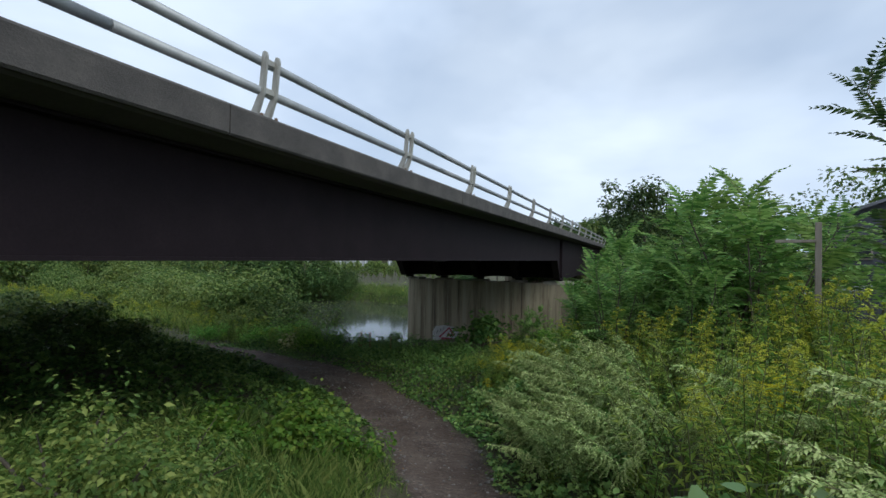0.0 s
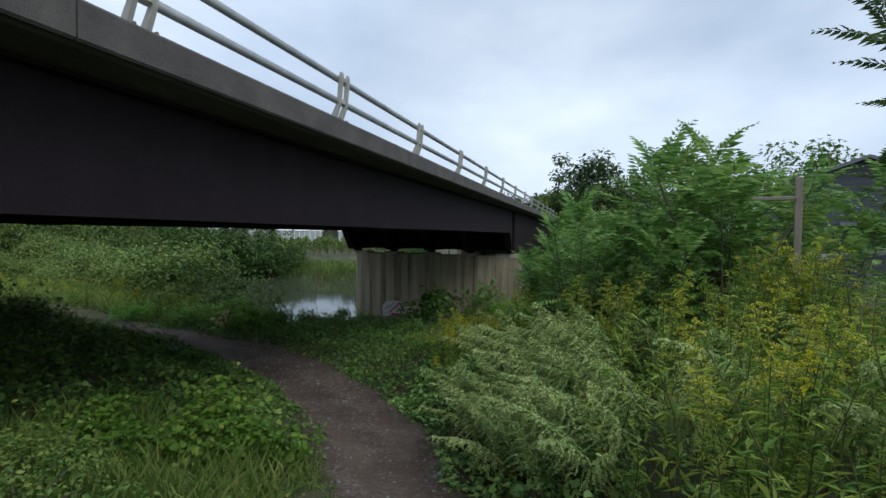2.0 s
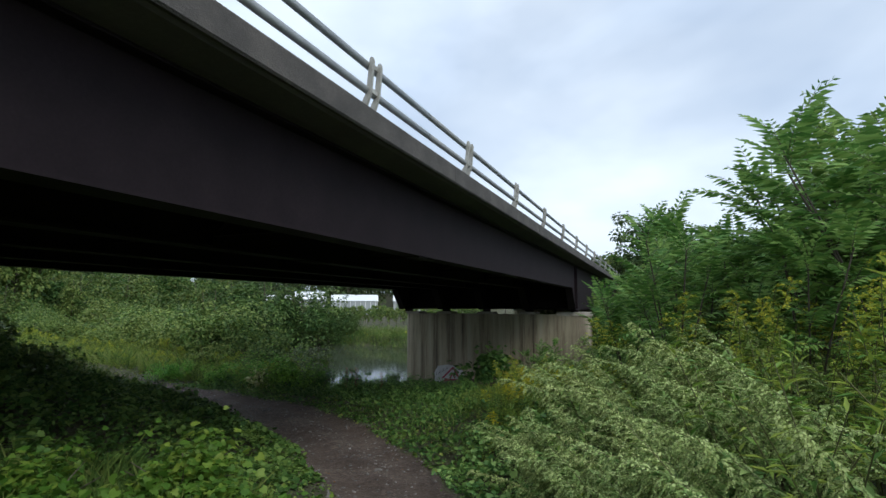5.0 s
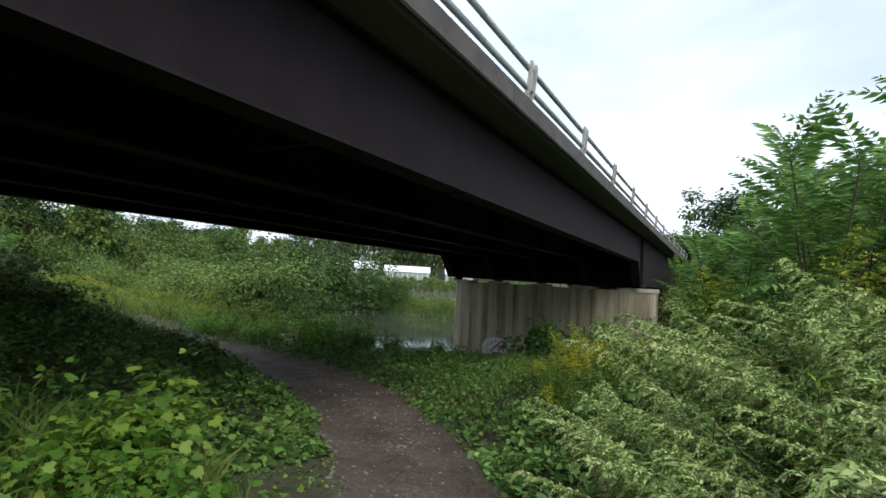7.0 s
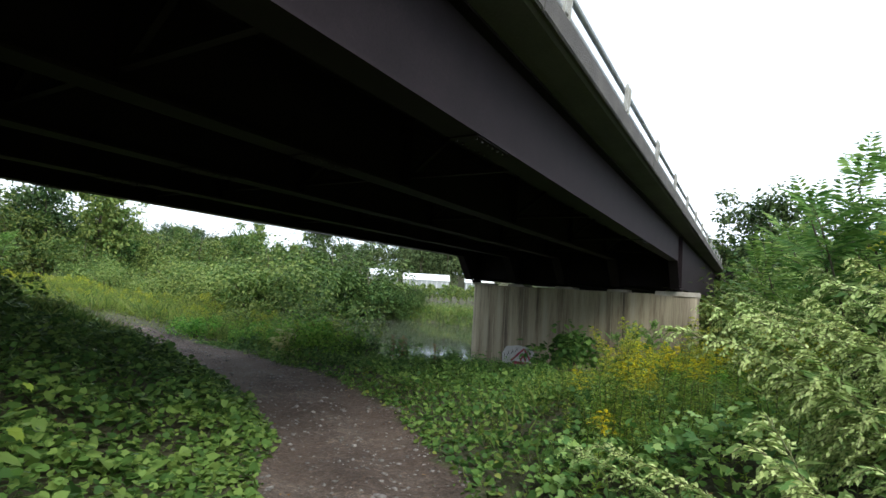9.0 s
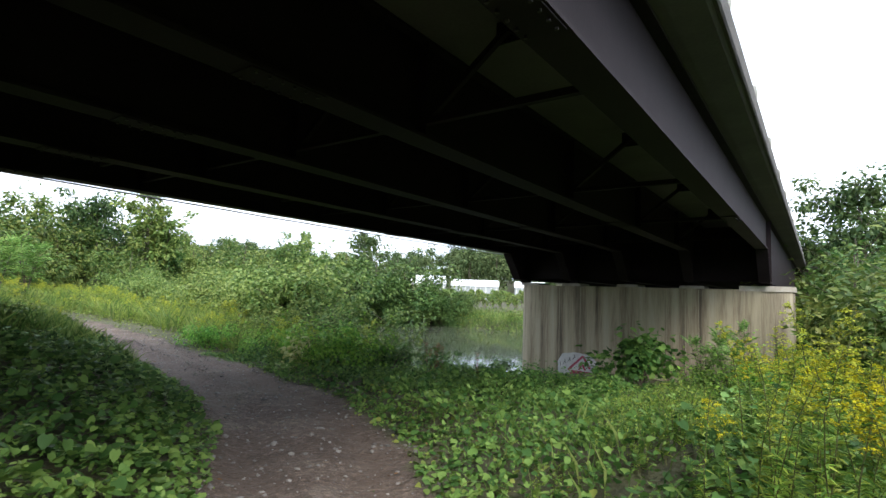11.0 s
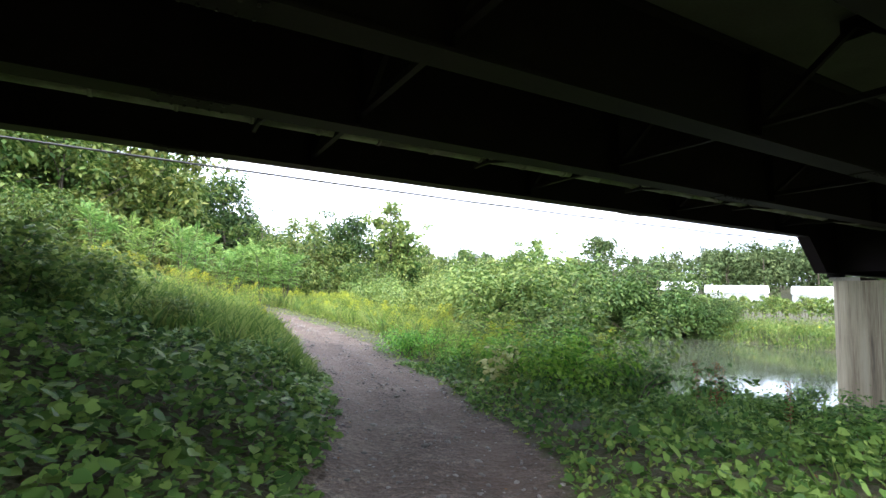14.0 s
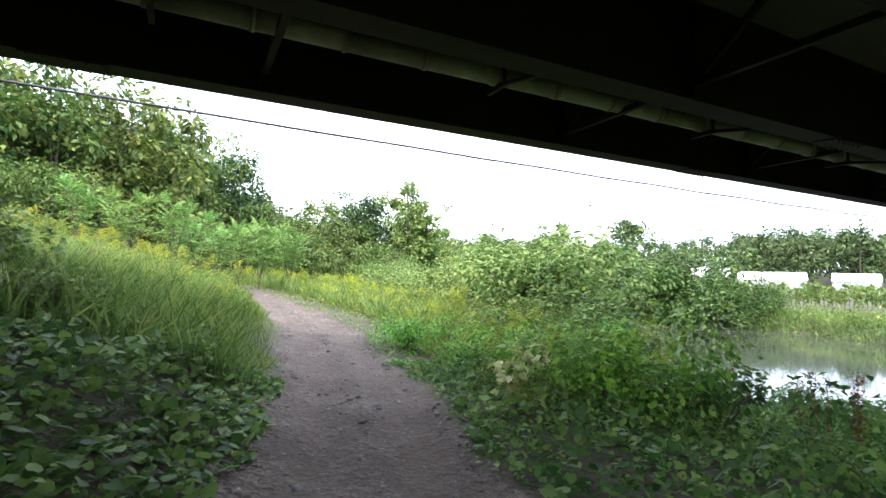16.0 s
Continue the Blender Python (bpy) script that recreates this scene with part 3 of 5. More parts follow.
cap_me = extruded("bearing_pad", [(-0.48, -0.62), (0.48, -0.62), (0.48, 0.62), (-0.48, 0.62)], 0.0, 0.13, PIER_CAP, 0.02)
cap_end = extruded("end_cap", nose + [(-1.6, PIER_S + 1.62), (-1.6, PIER_S - 0.04)], -0.06, 0.15, PIER_CAP, 0.025)
part("end_cap", cap_end, pier, "pale flat concrete cap on the pier nose")
shoe_me = box_mesh("bearing", (0.42, 0.42, 0.13), STEEL, 0.02, (0, 0, 0.2))
for gi, o in enumerate(GIRDERS):
    if gi:
        part("bearing_pad", cap_me, pier, "", pose(-min(o, 11.0), PIER_S + 0.8, 0))
    part("bearing", shoe_me, pier, "", pose(-o, PIER_S + 0.75, -0.0))
pier2 = tagged(copy_thing(pier, BR @ pose(0, 27.5, 0)), "streaked concrete pier far across the river", "pier")

# abutment wall that closes the span behind the walk
bm = bmesh.new()
bmesh.ops.create_cube(bm, size=1, matrix=Matrix.Translation((-6.1, S0 - 0.4, 0.4)) @ Matrix.Diagonal((12.2, 0.8, 5.0, 1)))
ab = tagged(new("wall_abutment", bm_mesh("wall_abutment", bm, PIER)), "concrete abutment wall under the bridge end", "wall", kind="structure")
ab.matrix_basis = BR
bm = bmesh.new()
bmesh.ops.create_cube(bm, size=1, matrix=Matrix.Translation((-6.1, S1 + 20, -0.3)) @ Matrix.Diagonal((14.2, 40, 6.8, 1)))
ab2 = tagged(new("embankment_road", bm_mesh("embankment_road", bm, FASCIA)), "road embankment beyond the bridge", "embankment", kind="structure")
ab2.matrix_basis = BR

# ---- plants: small shapes in arrays, laid out many at a time ----
rng = np.random.default_rng(7)


def tri_mesh(name, verts, tris, materials, mats=None):
    me = bpy.data.meshes.new(name)
    verts, tris = np.asarray(verts, np.float32), np.asarray(tris, np.int32)
    me.vertices.add(len(verts))
    me.vertices.foreach_set("co", verts.ravel())
    me.loops.add(len(tris) * 3)
    me.loops.foreach_set("vertex_index", tris.ravel())
    me.polygons.add(len(tris))
    me.polygons.foreach_set("loop_start", np.arange(0, len(tris) * 3, 3, dtype=np.int32))
    for m in materials:
        me.materials.append(m)
    if mats is not None:
        me.polygons.foreach_set("material_index", np.asarray(mats, np.int32))
    me.update(calc_edges=True)
    return me


def turns(yaw, pitch, roll):
    """Rotation matrices: roll about y, then pitch about x, then yaw about z."""
    cy, sy, cp, sp, cr, sr = np.cos(yaw), np.sin(yaw), np.cos(pitch), np.sin(pitch), np.cos(roll), np.sin(roll)
    o, i = np.zeros_like(cy), np.ones_like(cy)
    rz = np.stack([np.stack([cy, -sy, o], -1), np.stack([sy, cy, o], -1), np.stack([o, o, i], -1)], -2)
    rx = np.stack([np.stack([i, o, o], -1), np.stack([o, cp, -sp], -1), np.stack([o, sp, cp], -1)], -2)
    ry = np.stack([np.stack([cr, o, sr], -1), np.stack([o, i, o], -1), np.stack([-sr, o, cr], -1)], -2)
    return rz @ rx @ ry


def laid(shape, pos, yaw, pitch, roll, size):
    """Copies of one (verts, tris) shape as one pair of arrays."""
    v, t = shape
    pos, size = np.asarray(pos, float), np.asarray(size, float)
    if size.ndim == 1:
        size = np.stack([size] * 3, -1)
    n = len(pos)
    yaw, pitch, roll = (np.broadcast_to(np.asarray(k, float), (n,)) for k in (yaw, pitch, roll))
    w = np.einsum("nij,nkj->nki", turns(yaw, pitch, roll), v[None] * size[:, None]) + pos[:, None]
    return w.reshape(-1, 3), (t[None] + (np.arange(n) * len(v))[:, None, None]).reshape(-1, 3)


def joined(pieces):
    vs, ts, k = [], [], 0
    for v, t in pieces:
        vs.append(v)
        ts.append(t + k)
        k += len(v)
    return np.concatenate(vs), np.concatenate(ts)


def A(*rows):
    return np.array(rows, float)


# shapes point along +y, 1 long, face up
LEAF = (A((0, 0, 0), (0.28, 0.42, 0.07), (0, 1, -0.1), (-0.28, 0.42, 0.07)), np.array([(0, 1, 2), (0, 2, 3)]))
NARROW = (A((0, 0, 0), (0.11, 0.4, 0.03), (0, 1, -0.16), (-0.11, 0.4, 0.03)), np.array([(0, 1, 2), (0, 2, 3)]))
BLADE = (A((-0.02, 0, 0), (0.02, 0, 0), (0.016, 0, 0.55), (-0.016, 0.06, 0.55), (0.0, 0.28, 1.0)), np.array([(0, 1, 2), (0, 2, 3), (3, 2, 4)]))
HEART = (A((0, 0.05, 0.02), (0.3, -0.12, 0.05), (0.5, 0.18, 0.02), (0.36, 0.42, 0.03), (0.34, 0.66, -0.03), (0.12, 0.68, 0.02), (0, 1.0, -0.12),
           (-0.12, 0.68, 0.02), (-0.34, 0.66, -0.03), (-0.36, 0.42, 0.03), (-0.5, 0.18, 0.02), (-0.3, -0.12, 0.05), (0, 0.45, -0.04)),
         np.array([(12, k, k + 1) for k in range(11)] + [(12, 11, 0)]))
BROAD = (A((0, 0, 0), (0.38, 0.12, 0.05), (0.44, 0.45, 0.08), (0.2, 0.85, 0.0), (0, 1, -0.1), (-0.2, 0.85, 0.0), (-0.44, 0.45, 0.08), (-0.38, 0.12, 0.05), (0, 0.45, -0.03)),
         np.array([(8, k, k + 1) for k in range(7)] + [(8, 7, 0)]))
HEART6 = (A((0, 0.4, -0.04), (0, 0.03, 0.02), (0.27, -0.1, 0.05), (0.48, 0.22, 0.03), (0.36, 0.64, 0.0), (0, 1.0, -0.12), (-0.36, 0.64, 0.0), (-0.48, 0.22, 0.03), (-0.27, -0.1, 0.05)),
          np.array([(0, k, k + 1) for k in range(1, 8)] + [(0, 8, 1)]))
SPECK = (A((-0.5, 0, 0), (0.5, 0, 0.2), (0, 0.9, 0)), np.array([(0, 1, 2)]))


def twig(points, r0, r1, n=4):
    """A tapered tube along points."""
    pts = np.asarray(points, float)
    m = len(pts)
    vs = []
    for i, p in enumerate(pts):
        d = pts[min(i + 1, m - 1)] - pts[max(i - 1, 0)]
        d = d / (np.linalg.norm(d) + 1e-9)
        a = np.cross(d, (0.31, 0.77, 0.55))
        a /= np.linalg.norm(a) + 1e-9
        b = np.cross(d, a)
        r = r0 + (r1 - r0) * i / max(m - 1, 1)
        vs += [p + r * (math.cos(6.2832 * k / n) * a + math.sin(6.2832 * k / n) * b) for k in range(n)]
    ts = []
    for i in range(m - 1):
        for k in range(n):
            a, b, c, d = i * n + k, i * n + (k + 1) % n, (i + 1) * n + (k + 1) % n, (i + 1) * n + k
            ts += [(a, b, c), (a, c, d)]
    return np.array(vs), np.array(ts)


def stalk(height, bend, seed, m=6, a=None):
    r = np.random.default_rng(seed)
    a = r.uniform(0, 6.28) if a is None else a
    k = np.linspace(0, 1, m)
    off = bend * k**2
    return np.stack([np.cos(a) * off + 0.015 * np.sin(7 * k + a), np.sin(a) * off + 0.015 * np.cos(6 * k), height * (k - 0.18 * bend * k**2)], -1), a


def along(points, k):
    pts = np.asarray(points)
    f = np.asarray(k) * (len(pts) - 1)
    i = np.clip(f.astype(int), 0, len(pts) - 2)
    return pts[i] + (pts[i + 1] - pts[i]) * (f - i)[:, None]


def goldenrod(seed, height=1.3, flower=1.0):
    """One stem: narrow leaves all the way up and an arching yellow plume."""
    r = np.random.default_rng(seed)
    pts, a = stalk(height, r.uniform(0.08, 0.3), seed)
    stem = twig(pts, 0.007, 0.003, 3)
    n = int(84 * height)
    k = np.sort(r.uniform(0.12, 0.93, n))
    leaves = laid(NARROW, along(pts, k), r.uniform(0, 6.28, n), r.uniform(-0.3, 0.75, n), r.uniform(-0.4, 0.4, n), 0.095 * (1.25 - 0.7 * k) * r.uniform(0.8, 1.25, n))
    bits, br = [], []
    nb = 15 if flower else 0
    for j in range(nb):
        b = along(pts, np.array([0.74 + 0.26 * j / nb]))[0]
        yaw, ln = a + r.normal(0, 0.9) + j * 2.4, (0.23 - 0.011 * j) * flower
        q = np.linspace(0, 1, 4)
        path = b + np.stack([np.cos(yaw) * ln * q, np.sin(yaw) * ln * q, ln * (0.75 * q - 0.62 * q**2)], -1)
        br.append(twig(path, 0.002, 0.001, 3))
        m = 42
        bits.append(along(path, r.uniform(0.1, 1, m)) + r.normal(0, 0.007, (m, 3)) + (0, 0, 0.008))
    fl = None
    if nb:
        p = np.concatenate(bits)
        fl = laid(SPECK, p, r.uniform(0, 6.28, len(p)), r.uniform(-0.8, 0.8, len(p)), r.uniform(-0.8, 0.8, len(p)), r.uniform(0.011, 0.018, len(p)))
    return dict(stem=stem, shoots=joined(br) if br else None, leaves=leaves, flowers=fl)


def mugwort(seed, height=1.4, bend=0.9):
    """One arching stem: grey-green leaves below, and a long plume of drooping beaded spikes."""
    r = np.random.default_rng(seed)
    k = np.linspace(0, 1, 9)
    reach = bend * r.uniform(0.75, 1.25)
    pts = np.stack([reach * k**1.9, 0.05 * np.sin(4 * k + seed), height * (k - 0.30 * min(reach, 1.1) * k**2.6)], -1)
    stems, lv, beads = [twig(pts, 0.007, 0.002, 3)], [], []
    n = 60
    f = r.uniform(0.05, 0.85, n)
    lv.append(laid(NARROW, along(pts, f), r.uniform(0, 6.28, n), r.uniform(-0.7, 0.4, n), r.uniform(-0.5, 0.5, n), np.stack([r.uniform(0.10, 0.2, n), *[r.uniform(0.06, 0.115, n)] * 2], -1)))
    for j in range(40):
        f = 0.36 + 0.63 * j / 40
        b = along(pts, np.array([f]))[0]
        yaw = (1 if j % 2 else -1) * r.uniform(0.1, 0.95)
        ln = (0.34 - 0.24 * (f - 0.36) / 0.63) * r.uniform(0.7, 1.2)
        q = np.linspace(0, 1, 5)
        path = b + np.stack([np.cos(yaw) * ln * q, np.sin(yaw) * ln * q, ln * (0.85 * q - 1.0 * q**2)], -1)
        stems.append(twig(path, 0.0022, 0.001, 3))
        m = int(150 * ln) + 8
        h = np.linspace(0.12, 1, m)
        side = np.where(np.arange(m) % 2, 1.0, -1.0)
        beads.append(laid(LEAF, along(path, h) + r.normal(0, 0.003, (m, 3)), yaw - 1.571 + side * 0.5 + r.normal(0, 0.25, m), 0.5 - 1.5 * h + r.normal(0, 0.3, m), r.normal(0, 0.6, m), r.uniform(0.018, 0.029, m) * (1.2 - 0.5 * h)))
        if j % 2:
            lv.append(laid(NARROW, path[:1], [yaw - 1.571], [0.2], [0.0], np.array([0.07])))
    return dict(stem=stems[0], shoots=joined(stems[1:]), leaves=joined(lv), flowers=joined(beads))


def tall_weed(seed, height=1.1):
    """A leafy upright meadow weed."""
    r = np.random.default_rng(seed)
    vs, st = [], []
    for b in range(3):
        pts, a = stalk(height * r.uniform(0.7, 1.1), r.uniform(0.1, 0.35), seed * 7 + b, 3)
        pts = pts + (r.normal(0, 0.06), r.normal(0, 0.06), 0)
        st.append(twig(pts, 0.006, 0.002, 3))
        n = 28
        k = r.uniform(0.1, 1, n)
        vs.append(laid(NARROW, along(pts, k), r.uniform(0, 6.28, n), r.uniform(-0.1, 0.9, n), 0, (0.145 - 0.075 * k) * r.uniform(0.7, 1.2, n) * height))
    return dict(stem=joined(st), leaves=joined(vs), flowers=None)


def bush_shape(seed, rx, rz, leaf, count, size, lumps=16):
    """Leaves over a heap of lumps, thinner inside, with stray shoots."""
    r = np.random.default_rng(seed)
    c = np.stack([r.normal(0, 0.42, lumps) * rx, r.normal(0, 0.42, lumps) * rx, r.uniform(0.18, 0.76, lumps) * rz], -1)
    rad = r.uniform(0.2, 0.42, lumps) * min(rx, rz)
    pick = r.integers(0, lumps, count)
    d = r.normal(0, 1, (count, 3))
    d /= np.linalg.norm(d, axis=1, keepdims=True)
    p = c[pick] + d * (rad[pick] * r.uniform(0.55, 1.08, count) ** 0.6)[:, None] * (1, 1, 0.95)
    sh = r.random(count) < 0.06
    p[sh] += (d[sh] + (0, 0, 0.8)) * 0.25 * min(rx, rz)
    p[:, 2] = np.maximum(p[:, 2], 0.02 * rz)
    yaw = np.arctan2(d[:, 1], d[:, 0]) - math.pi / 2 + r.normal(0, 0.7, count)
    return laid(leaf, p, yaw, np.clip(d[:, 2], -0.3, 0.5) * 0.9 - 0.45 + r.normal(0, 0.35, count), r.normal(0, 0.5, count), size * r.uniform(0.65, 1.3, count))


def wood(seed, height, spread, r0, limbs=7, n=6, first=0.3):
    r = np.random.default_rng(seed)
    k = np.linspace(0, 1, 7)
    trunk = np.stack([0.04 * height * np.sin(2.2 * k + seed) * k, 0.04 * height * np.cos(1.7 * k + seed) * k, height * 0.93 * k], -1)
    out, tips = [twig(trunk, r0, r0 * 0.18, n)], []
    for j in range(limbs):
        f = first + (0.92 - first) * j / limbs
        b = along(trunk, np.array([f]))[0]
        yaw, ln = j * 2.4 + r.normal(0, 0.4), spread * (1.05 - 0.6 * f) * r.uniform(0.7, 1.1)
        q = np.linspace(0, 1, 4)
        path = b + np.stack([np.cos(yaw) * ln * q, np.sin(yaw) * ln * q, ln * (0.75 * q - 0.15 * q**2)], -1)
        out.append(twig(path, r0 * 0.42 * (1.1 - f), r0 * 0.06, 4))
        tips += [path[-1], path[2]]
    tips.append(trunk[-1])
    return joined(out), np.array(tips)


def tree_shape(seed, height, spread, count, size, leaf=LEAF, first=0.3, squash=1.0, lumps=60):
    """Trunk with limbs and a crown of leaf sprays gathered in clumps with gaps between them."""
    r = np.random.default_rng(seed)
    trunk, tips = wood(seed, height, spread, height * 0.02, 14, 6, first)
    base = tips[r.integers(0, len(tips), lumps)]
    c = base + r.normal(0, 0.17, (lumps, 3)) * spread * (1, 1, 0.8 * squash)
    rad = r.uniform(0.14, 0.30, lumps) * spread
    fill = np.arange(lumps) % 5 < 4
    v, a, u = r.uniform(0, 1, lumps), r.uniform(0, 6.28, lumps), np.sqrt(r.uniform(0, 1, lumps))
    girth = 0.72 * spread * np.sin(np.clip(0.5 + 2.4 * v, 0, 3.0))
    body = np.stack([np.cos(a) * u * girth, np.sin(a) * u * girth, height * (first + (0.93 - first) * v)], -1)
    c = np.where(fill[:, None], body, c)
    pick = r.integers(0, lumps, count)
    d = r.normal(0, 1, (count, 3))
    d /= np.linalg.norm(d, axis=1, keepdims=True)
    p = c[pick] + d * (rad[pick] * r.uniform(0.35, 1.12, count))[:, None] * (1, 1, 0.8)
    yaw = np.arctan2(d[:, 1], d[:, 0]) - math.pi / 2 + r.normal(0, 0.8, count)
    crown = laid(leaf, p, yaw, -0.45 + 0.5 * d[:, 2] + r.normal(0, 0.4, count), r.normal(0, 0.5, count), size * r.uniform(0.6, 1.35, count))
    return trunk, crown


def compound(seed, length, pairs=9, droop=0.5, width=0.26):
    """A feather-shaped leaf of paired leaflets along +y."""
    r = np.random.default_rng(seed)
    q = np.linspace(0, 1, pairs + 1)[1:]
    spine = np.stack([0 * q, length * q, length * (0.25 * q - droop * q**2)], -1)
    pos = np.concatenate([spine, spine])
    side = np.concatenate([np.ones(pairs), -np.ones(pairs)])
    sz = np.concatenate([np.sin(0.45 + 2.3 * q)] * 2) * length * width
    lf = laid(NARROW, pos, -side * 1.15 + r.normal(0, 0.1, 2 * pairs), -0.25 + r.normal(0, 0.1, 2 * pairs), side * 0.2, np.stack([sz * 1.3, sz, sz], -1))
    rachis = twig(np.concatenate([[(0, 0, 0)], spine]), 0.006, 0.002, 3)
    return lf, rachis


def sumac_shape(seed, height, crowns=5, leaf_len=0.55):
    """Forked bare stems, each with a palm-like spray of feather-shaped leaves."""
    r = np.random.default_rng(seed)
    st, lv = [], []
    feather = [compound(seed * 3 + k, 1.0, 12, 0.35 + 0.12 * k) for k in range(3)]
    root = np.array((0, 0, 0.0))
    for c in range(crowns):
        yaw = c * 2.4 + r.normal(0, 0.4)
        h, out = height * r.uniform(0.62, 1.0), height * r.uniform(0.08, 0.3)
        q = np.linspace(0, 1, 5)
        path = root + np.stack([np.cos(yaw) * out * q**1.4, np.sin(yaw) * out * q**1.4, h * 0.86 * q], -1)
        st.append(twig(path, 0.03 if c == 0 else 0.02, 0.009, 5))
        n = 17
        f = 1 - r.uniform(0, 1, n) ** 1.6 * 0.55
        pos = along(path, f)
        ly = np.arange(n) * 2.4 + r.normal(0, 0.25, n)
        up = 0.95 - 1.0 * (1 - f) / 0.55 + r.normal(0, 0.18, n)
        ln = leaf_len * r.uniform(0.75, 1.2, n)
        for k in range(3):
            s = slice(k, n, 3)
            lv.append(laid(feather[k][0], pos[s], ly[s], up[s], 0, ln[s]))
            st.append(laid(feather[k][1], pos[s], ly[s], up[s], 0, np.stack([ln[s]] * 3, -1)))
    return joined(st), joined(lv)


def stuff(name, shapes, picks, pos, yaw, size, tilt, materials, label, category):
    """All copies of a few plant shapes as one object. shapes: a list of (pieces, material numbers)."""
    vs, ts, ms, base = [], [], [], 0
    for i, sh in enumerate(shapes):
        w = picks == i
        if not w.any():
            continue
        for (piece, mi) in sh:
            if piece is None:
                continue
            v, t = laid(piece, pos[w], yaw[w], tilt[w], 0, size[w])
            vs.append(v)
            ts.append(t + base)
            ms.append(np.full(len(t), mi))
            base += len(v)
    me = tri_mesh(name, np.concatenate(vs), np.concatenate(ts), materials, np.concatenate(ms))
    return tagged(new(name, me), label, category, kind="stuff")


def scatter(n, s_range, o_range, keep=None, margin=0.0):
    s, o = rng.uniform(*s_range, n), rng.uniform(*o_range, n)
    ok = track_gap(s, o) > margin
    if keep is not None:
        ok &= keep(s, o)
    s, o = s[ok], o[ok]
    x, y = at(s, o)
    return np.stack([x, y, ground_z(x, y)], -1), s, o


def path_o(s):
    """How far in the footpath lies at s, before it joins the track."""
    return np.interp(s, TRACK[:8, 1], TRACK[:8, 0])


def right_of(s, o):
    return (o < path_o(s)) | (s > np.interp(o, TRACK[:, 0], TRACK[:, 1]))


def bank_side(s, o):
    return (o > path_o(s)) & (s < np.interp(o, TRACK[:, 0], TRACK[:, 1]))


def thing_of(name, parts, label, category, group=""):
    """An Empty with its parts: (name, (verts, tris), material, label)."""
    e = tagged(new(name), label, category, group)
    for pn, shape, mat, lb in parts:
        if shape is not None:
            ob = part(pn, tri_mesh(pn, shape[0], shape[1], [mat]), e, lb)
            if pn in ("flower_plume", "seed_head", "leaves", "foliage", "branching"):
                ob["kind"] = "stuff"
    return e


def spread(proto, spots, jitter=0.15):
    """Copies of a made plant at (x, y, yaw, size); the maker itself goes to the first spot."""
    for i, (x, y, yaw, k) in enumerate(spots):
        m = pose(x, y, float(ground_z(x, y)) - 0.02, 0, 0, yaw)
        if i == 0:
            proto.matrix_basis = m @ Matrix.Diagonal((k, k, k, 1))
        else:
            c = copy_thing(proto, m)
            c.scale = (k, k, k)


# low vines and weeds on the bank, along the track and under the bridge
def cover(name, n, s_range, o_range, keep, leaf, mat, size, hmax, label, category, margin=0.02, lean=0.45):
    p, s, o = scatter(n, s_range, o_range, keep, margin)
    gap = track_gap(s, o)
    hump = np.clip(0.5 + 0.75 * wave(p[:, 0], p[:, 1], 1.9, 1.0) + 0.45 * wave(p[:, 0], p[:, 1], 5.0, 2.0), 0.06, 1.35)
    top = hmax * hump * smooth(-0.1, 0.9, gap)
    p[:, 2] += 0.02 + top * rng.uniform(0.25, 1.0, len(p))
    sz = size * rng.uniform(0.35, 1.0, len(p)) * rng.choice((0.9, 1.2, 1.5), len(p), p=(0.5, 0.35, 0.15))
    v, t = laid(leaf, p, rng.uniform(0, 6.28, len(p)), rng.normal(-0.15, lean, len(p)), rng.normal(0, lean, len(p)), sz)
    return tagged(new(name, tri_mesh(name, v, t, [mat])), label, category, kind="stuff")


cover("ground_vine", 66000, (-4, 12), (1.0, 11.5), bank_side, HEART6, LEAF_VINE, 0.10, 0.46, "dark green creeping vine leaves over the bank under the bridge", "vine", -0.15)
cover("path_weeds", 20000, (-7, 14), (-6.5, 4.0), bank_side, BROAD, LEAF_WEED, 0.05, 0.42, "mixed low green weeds beside the footpath", "weeds", -0.1)
cover("river_vine", 66000, (4, 25), (-5, 13), lambda s, o: right_of(s, o), HEART6, LEAF_VINE, 0.095, 0.5, "tangled vine leaves between the track and the pier", "vine", 0.0)
cover("verge_weeds", 34000, (-5, 15), (-7, 32), lambda s, o: right_of(s, o) & (track_gap(s, o) < 1.5), BROAD, LEAF_WEED, 0.075, 0.3, "low leafy weeds on the verge of the track", "weeds", -0.12)
cover("bindweed", 15000, (-5, 3.5), (-8, -1), lambda s, o: right_of(s, o) & (track_gap(s, o) < 1.7), HEART, LEAF_BIND, 0.10, 0.65, "pale green bindweed leaves on the verge of the footpath", "vine", 0.02)
cover("verge_vine", 18000, (4.5, 14), (-6, 1.6), lambda s, o: right_of(s, o) & (o < -0.3 + 1.2 * wave(s, o, 0.9, 4.0)), HEART, LEAF_BIND, 0.10, 0.6, "broad bright green vine leaves over the open verge of the track", "vine", 0.0)
cover("track_tuft", 9000, (-5, 14), (-6, 30), lambda s, o: (track_gap(s, o) < -0.05) & (wave(s, o, 1.7, 6.0) > 0.42), BROAD, LEAF_WEED, 0.045, 0.12, "small weed tufts in the edges of the track", "weeds", -0.5)
cover("fallen_leaf", 900, (-5, 14), (-6, 14), None, LEAF, LEAF_DRY, 0.06, 0.02, "scattered brown dry leaves on the ground", "leaves", -0.6, 0.2)


